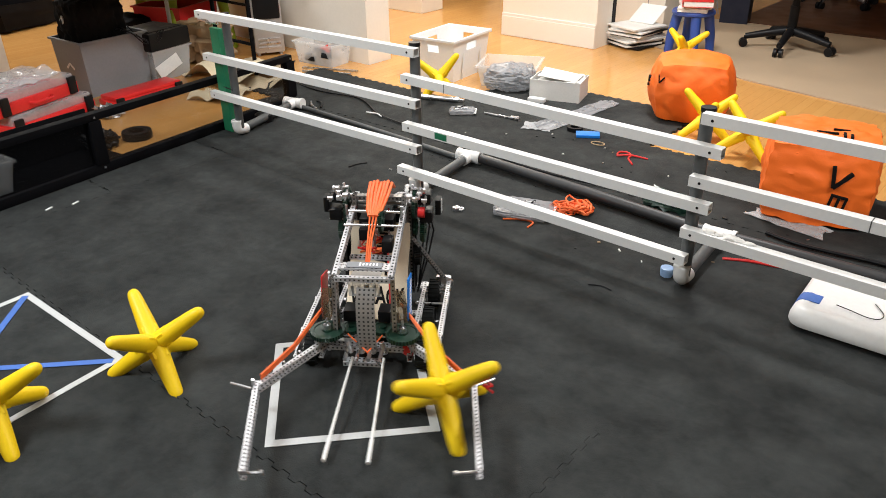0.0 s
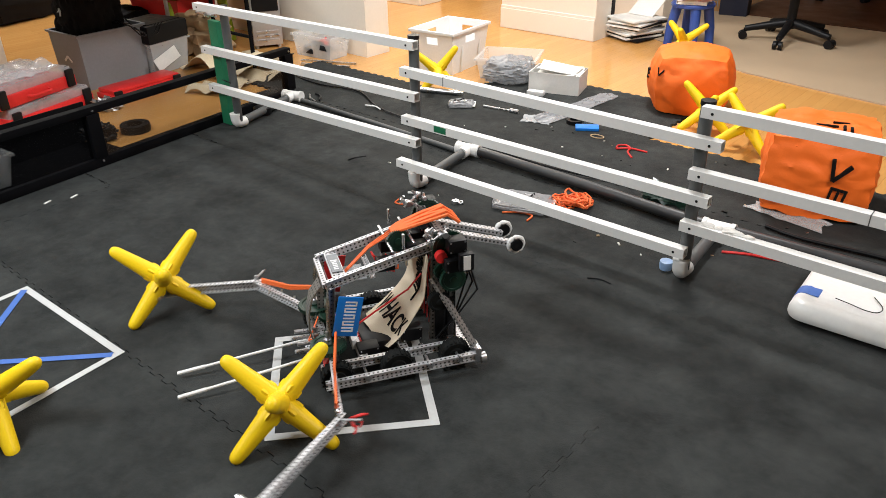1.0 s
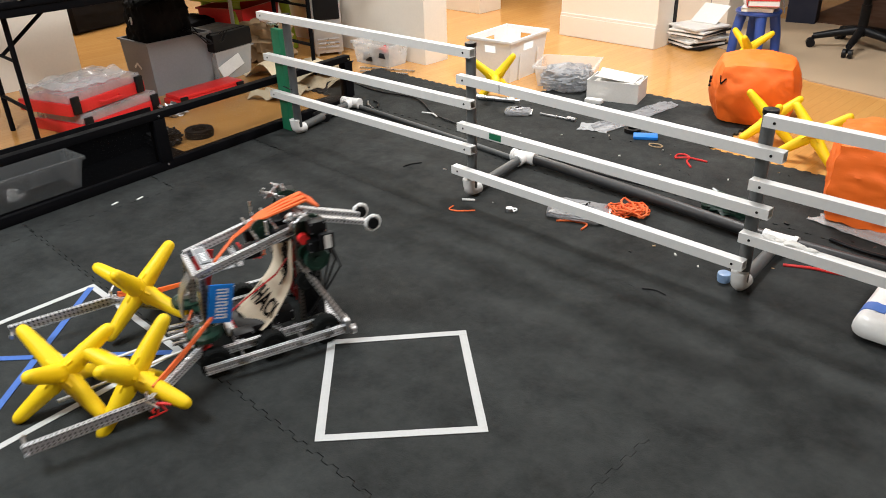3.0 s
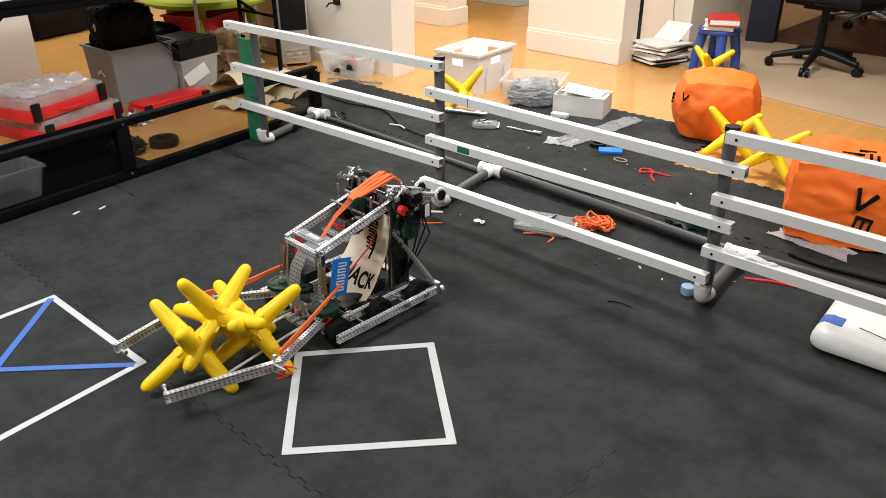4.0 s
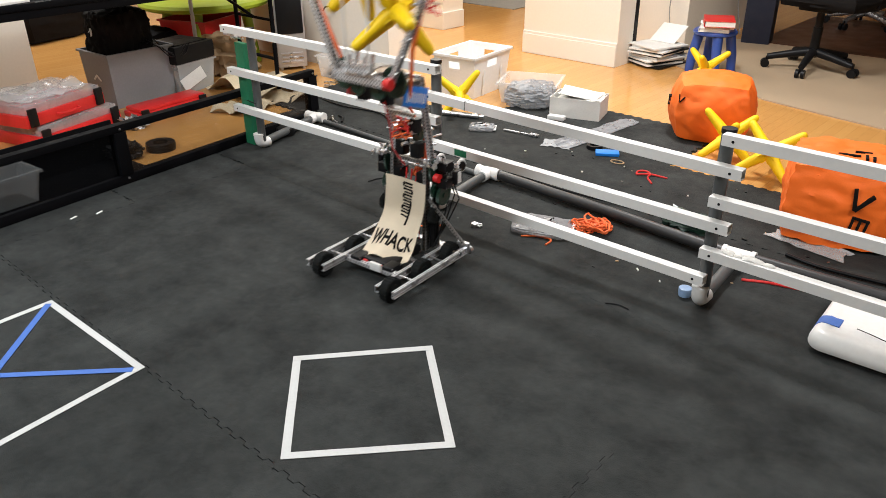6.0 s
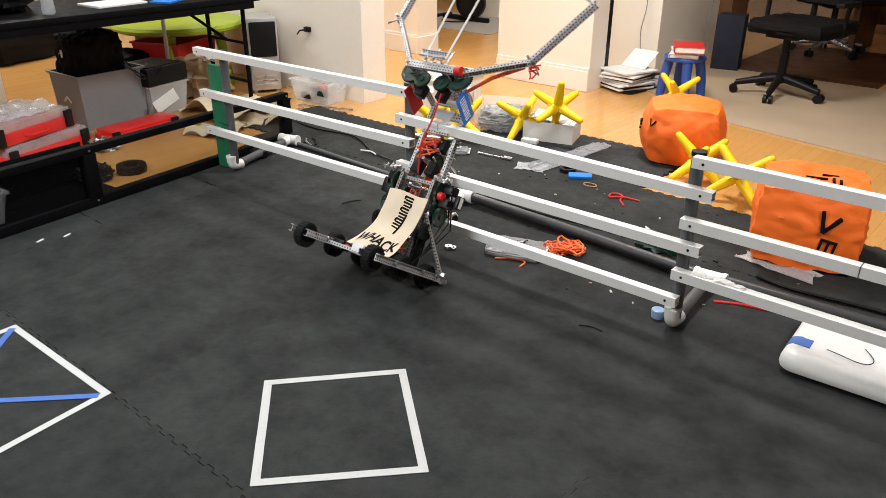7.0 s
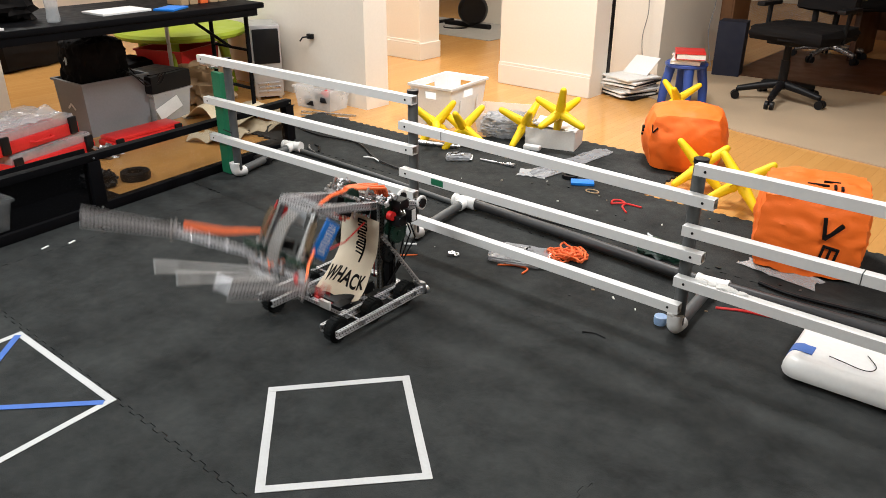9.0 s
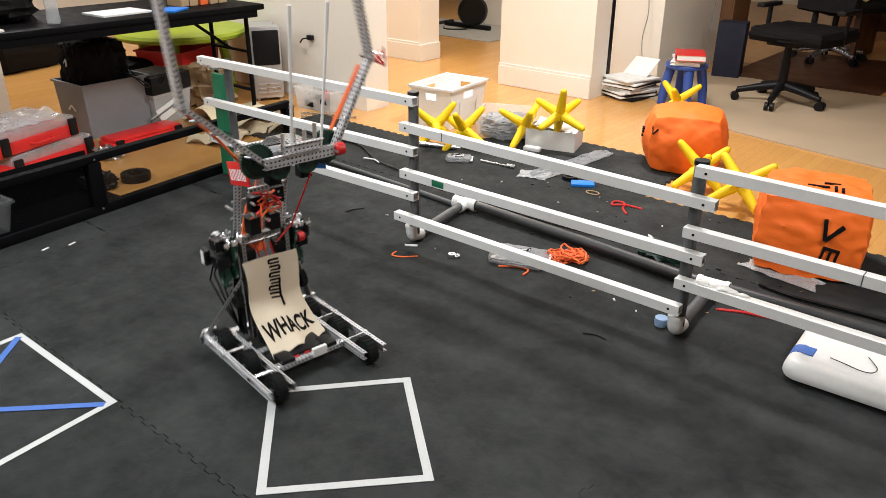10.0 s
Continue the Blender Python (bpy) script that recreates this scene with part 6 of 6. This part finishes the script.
    for k in range(2):
        bm = bmesh.new()
        tube(bm, [(0.352, -0.05 + 0.1 * k, -0.25), (0.392, 0.012, -0.282), (0.38, 0.012, -0.305)], 0.0024, 6)
        part("elastic_band", bm, ORANGE, arm, "stretched orange rubber band")
    plate(arm, 0.292, 0.122, -0.155, BLUE, "blue plate with white marks", 1)
    plate(arm, 0.292, -0.122, -0.155, RED, "red plate with white marks", -1)
    for s in (1, -1):
        ribbon(arm, [(0.338, s * 0.1, -0.11), (0.345, s * 0.107, -0.15), (0.342, s * 0.107, -0.21)], 0.03, "guard_strip", AMBER, "strip of brownish clear plastic")
    bm = bmesh.new()
    for s in (1,):
        tube(bm, [(0.28, s * 0.06, -0.24), (0.2, s * 0.05, -0.2), (0.1, s * 0.03, -0.16), (0.02, s * 0.02, -0.08)], 0.003, 6)
    part("air_hose", bm, RED, arm, "red hose to the claw")
    return r, arm


# ---- what moves ----
# seconds, centre x, centre y, heading, nose-up tilt, arm lift, left jaw opening, right jaw opening
DRIVE = [
    (0.0, -1.142, 1.452, -55, 0, 0, 5, -12),
    (0.1, -1.135, 1.446, -63, 0, 0, 4, -12),
    (0.2, -1.125, 1.435, -84, 0, 0, 0, -8),
    (0.3, -1.095, 1.415, -100, 0, 0, -16, -16),
    (0.4, -1.070, 1.400, -112, 0, 0, -28, -20),
    (0.5, -1.060, 1.394, -117, 0, 0, -32, -22),
    (0.8, -1.045, 1.388, -120, 0, 0, 14, -4),
    (1.0, -1.041, 1.387, -122, 0, 0, 42, 14),
    (1.5, -1.060, 1.337, -136, 0, 0, 80, 50),
    (1.7, -1.080, 1.306, -139, 0, 0, 79, 56),
    (2.0, -1.200, 1.226, -143, 0, 0, 72, 58),
    (2.2, -1.322, 1.096, -140, 0, 0, 56, 48),
    (2.5, -1.503, 0.968, -138, 0, 0, 34, 30),
    (2.7, -1.554, 0.970, -122, 0, 0, 24, 16),
    (3.2, -1.500, 1.230, -104, 0, 0, -12, -8),
    (3.8, -1.420, 1.479, -94, 0, 0, -26, -14),
    (4.0, -1.417, 1.502, -92, 0, 0, -21, -10),
    (4.2, -1.413, 1.520, -91, 0, 0, -13, -6),
    (4.5, -1.413, 1.528, -90, 0, 0, -3, -4),
    (4.8, -1.410, 1.400, -92, 0, 0, -9, -6),
    (5.0, -1.407, 1.280, -93, 0, 0, -17, -12),
    (5.1, -1.410, 1.300, -92, 0, 2, -20, -16),
    (5.2, -1.420, 1.360, -90, 0, 5, -23, -19),
    (5.3, -1.435, 1.420, -88, 0, 11, -28, -23),
    (5.4, -1.445, 1.450, -87, 0, 22, -32, -26),
    (5.5, -1.452, 1.476, -86, 0, 35, -36, -26),
    (5.6, -1.455, 1.530, -86, 0, 46, -36, -26),
    (5.7, -1.460, 1.595, -86, 0, 57, -34, -26),
    (5.8, -1.464, 1.659, -86, 0, 67, -30, -25),
    (5.9, -1.500, 1.730, -85, 0, 82, -24, -22),
    (6.0, -1.517, 1.792, -85, 0, 94, -18, -16),
    (6.1, -1.520, 1.840, -84, 0, 101, -6, -4),
    (6.2, -1.520, 1.860, -84, 1, 105, 6, 8),
    (6.5, -1.520, 1.850, -85, 8, 106, 24, 10),
    (6.9, -1.520, 1.790, -86, 30, 106, 26, -2),
    (7.3, -1.520, 1.760, -88, 35, 106, 26, -2),
    (7.4, -1.525, 1.755, -88, 29, 106, 26, -2),
    (7.5, -1.530, 1.750, -88, 19, 106, 26, -2),
    (7.6, -1.545, 1.735, -89, 6, 106, 26, -2),
    (7.7, -1.555, 1.722, -90, 0, 106, 26, -2),
    (8.5, -1.563, 1.710, -90, 0, 106, 26, -2),
    (8.7, -1.562, 1.715, -90, 0, 95, 22, 2),
    (8.8, -1.561, 1.720, -89, 0, 70, 20, 10),
    (8.9, -1.548, 1.706, -89, 0, 44, 16, 18),
    (9.0, -1.537, 1.692, -89, 0, 27, 8, 8),
    (9.1, -1.542, 1.680, -88, 0, 6, 2, 0),
    (9.2, -1.550, 1.670, -87, 0, 0, 0, 0),
    (9.3, -1.560, 1.640, -84, 0, 0, 8, 8),
    (9.4, -1.580, 1.615, -80, 0, 3, 19, 14),
    (9.5, -1.595, 1.590, -74, 0, 13, 29, 20),
    (9.6, -1.590, 1.560, -56, 0, 28, 27, 24),
    (9.7, -1.540, 1.475, -44, 0, 50, 18, 28),
    (9.8, -1.505, 1.435, -37, 0, 72, 14, 28),
    (9.9, -1.462, 1.400, -22, 0, 84, 0, 14),
    (10.0, -1.412, 1.368, -9, 0, 89, -14, 5),
]


def robot_pose(x, y, h, tilt):
    return pose(x, y, 0, 0, 0, h) @ pose(-0.165, 0, 0) @ pose(0, 0, 0, 0, -tilt, 0) @ pose(0.165, 0, 0)


def arm_pose(lift):
    return Matrix.Translation(PIVOT) @ pose(0, 0, 0, 0, -lift, 0)


TURNS = [m.to_4x4() for m in (Euler((radians(a), radians(b), radians(c))).to_matrix() for a in (0, 90, 180, 270) for b in (0, 90, 180, 270) for c in (0, 90, 180, 270))]


def nearest_turn(before, m):
    """The same look of a star, in the orientation that turns least from the one before."""
    q = before.to_quaternion()
    return min((m @ s for s in TURNS), key=lambda k: q.rotation_difference(k.to_quaternion()).angle % (2 * math.pi) if q.rotation_difference(k.to_quaternion()).angle <= math.pi else 2 * math.pi - q.rotation_difference(k.to_quaternion()).angle)


def drive_at(t):
    for a, b in zip(DRIVE, DRIVE[1:]):
        if a[0] <= t <= b[0]:
            k = (t - a[0]) / (b[0] - a[0])
            return [u + (v - u) * k for u, v in zip(a, b)]
    return list(DRIVE[-1])


def claw_at(t):
    _, x, y, h, tilt, lift, _, _ = drive_at(t)
    return robot_pose(x, y, h, tilt) @ arm_pose(lift)


def slide_at(t, slides):
    """How far a held star has slid in the claw, forward and to the left, by seconds."""
    if t <= slides[0][0]:
        return Vector((*slides[0][1:], 0))
    for a, b in zip(slides, slides[1:]):
        if a[0] <= t <= b[0]:
            k = (t - a[0]) / (b[0] - a[0])
            return Vector((a[1] + (b[1] - a[1]) * k, a[2] + (b[2] - a[2]) * k, 0))
    return Vector((*slides[-1][1:], 0))


def thrown(first, held, grip, rest, slides):
    """Rows for a star: on the floor, then in the claw, then through the air to where it comes to lie."""
    rows = []
    for t, m in first:
        rows.append((t, nearest_turn(rows[-1][1], m) if rows else m))
    hold = nearest_turn(claw_at(held).inverted() @ rows[-1][1], grip)
    t = held
    while t < 6.16:
        rows.append((round(t, 2), claw_at(t) @ Matrix.Translation(slide_at(t, slides)) @ hold))
        t += 0.1
    start = rows[-1][1]
    end = nearest_turn(start, rest)
    t0, t1 = rows[-1][0], 6.95
    n = 8
    qa, qb = start.to_quaternion(), end.to_quaternion()
    for k in range(1, n + 1):
        s = k / n
        p = start.translation.lerp(end.translation, s) + Vector((0, 0, 0.55 * 4 * s * (1 - s) * 0.5))
        rows.append((round(t0 + (t1 - t0) * s, 2), Matrix.LocRotScale(p, qa.slerp(qb, s), None)))
    rows.append((10.0, end))
    return rows


def motions():
    walk(ROBOT, [(t, robot_pose(x, y, h, tilt)) for t, x, y, h, tilt, lift, a, b in DRIVE])
    walk(ARM, [(t, arm_pose(lift)) for t, x, y, h, tilt, lift, a, b in DRIVE])
    for ob in ARM.children:
        if ob.name.startswith("jaw"):
            base = ob.location.copy()
            s = 1 if base.y > 0 else -1
            walk(ob, [(row[0], Matrix.Translation(base) @ pose(0, 0, 0, 0, 0, s * row[6 if s > 0 else 7])) for row in DRIVE])
    a0, a1 = pose(-1.484, 0.905, 0.093, 44, -37, 167), pose(-1.720, 1.084, 0.117, -50, -35, -142)
    walk(STAR_A, thrown([(0.0, a0), (0.45, a0), (0.75, pose(-1.60, 0.98, 0.12, 43, -38, 150)), (1.0, a1), (2.15, a1), (2.5, pose(-1.925, 0.908, 0.112, 47, 27, 26)), (2.75, pose(-1.92, 0.86, 0.115, 47, 27, 30))], 3.5,
                        pose(0.655, -0.07, -0.19, 10, 30, 20), pose(-2.205, 3.800, 0.121, 125, -41, 89), ((4.0, -0.01, 0.07), (4.5, 0.053, 0.016), (5.0, -0.017, 0.008), (5.5, 0.0, 0.0))))
    walk(STAR_B, thrown([(0.0, pose(-0.713, 1.262, 0.102, 141, 39, -33)), (0.1, pose(-0.78, 1.21, 0.108, 141, 39, -40)), (0.3, pose(-1.0, 1.06, 0.115, 38, -25, 80)), (0.5, pose(-1.126, 1.013, 0.105, 147, -59, -170)),
                         (0.7, pose(-1.08, 0.97, 0.118, 38, -30, 50)), (0.9, pose(-0.967, 0.939, 0.110, -138, -36, 82)), (1.5, pose(-0.967, 0.939, 0.110, -138, -36, 82)), (2.0, pose(-1.064, 0.865, 0.102, 138, 36, 37)),
                         (2.5, pose(-1.357, 0.560, 0.118, 45, 8, 28)), (2.7, pose(-1.40, 0.558, 0.118, 45, 8, 32))], 3.5,
                        pose(0.6, 0.115, -0.245, -47, 36, -23), pose(-2.450, 3.514, 0.110, 44, 20, -4), ((4.0, -0.037, -0.07), (4.5, 0.023, -0.042), (5.0, -0.055, -0.021), (5.5, -0.03, 0.0))))
    c0 = pose(-1.570, 0.493, 0.104, -130, 30, 110)
    walk(STAR_C, thrown([(0.0, c0), (2.25, c0), (2.5, pose(-1.60, 0.443, 0.112, -132, -29, -42)), (2.7, pose(-1.605, 0.445, 0.112, -132, -29, -44))], 3.5,
                        pose(0.735, -0.01, -0.25, 39, -43, 53), pose(-1.97, 3.80, 0.225, 19, 19, -2), ((4.0, -0.002, 0.01), (4.5, 0.027, -0.005), (5.0, -0.064, 0.048), (5.5, -0.02, 0.015))))


# ---- put it together ----
foam_floor()
tapes()
fence()
perimeter()
furnish()
ROBOT, ARM = build_robot()
STAR_A = star(pose(-1.484, 0.905, 0.093, 44, -37, 167), "yellow foam star beside the taped diamond")
STAR_B = star(pose(-0.713, 1.262, 0.102, 141, 39, -33), "yellow foam star between the jaws of the claw")
STAR_C = star(pose(-1.570, 0.493, 0.104, -130, 30, 110), "yellow foam star on the taped diamond")
star(pose(-2.615, 3.457, 0.112, -172, -39, -143), "yellow foam star in front of a white crate")
star(pose(-1.79, 5.0, 0.115, 0, 0, -65) @ Vector((1, 1, 1)).rotation_difference(Vector((0, 0, 1))).to_matrix().to_4x4(), "yellow foam star standing behind an orange bag")
star(pose(-1.095, 3.772, 0.103, 38, -36, -57), "yellow foam star leaning beside an orange bag")
star(pose(-0.837, 3.629, 0.115, -49, -33, -83), "yellow foam star lying at the mat's edge")
motions()
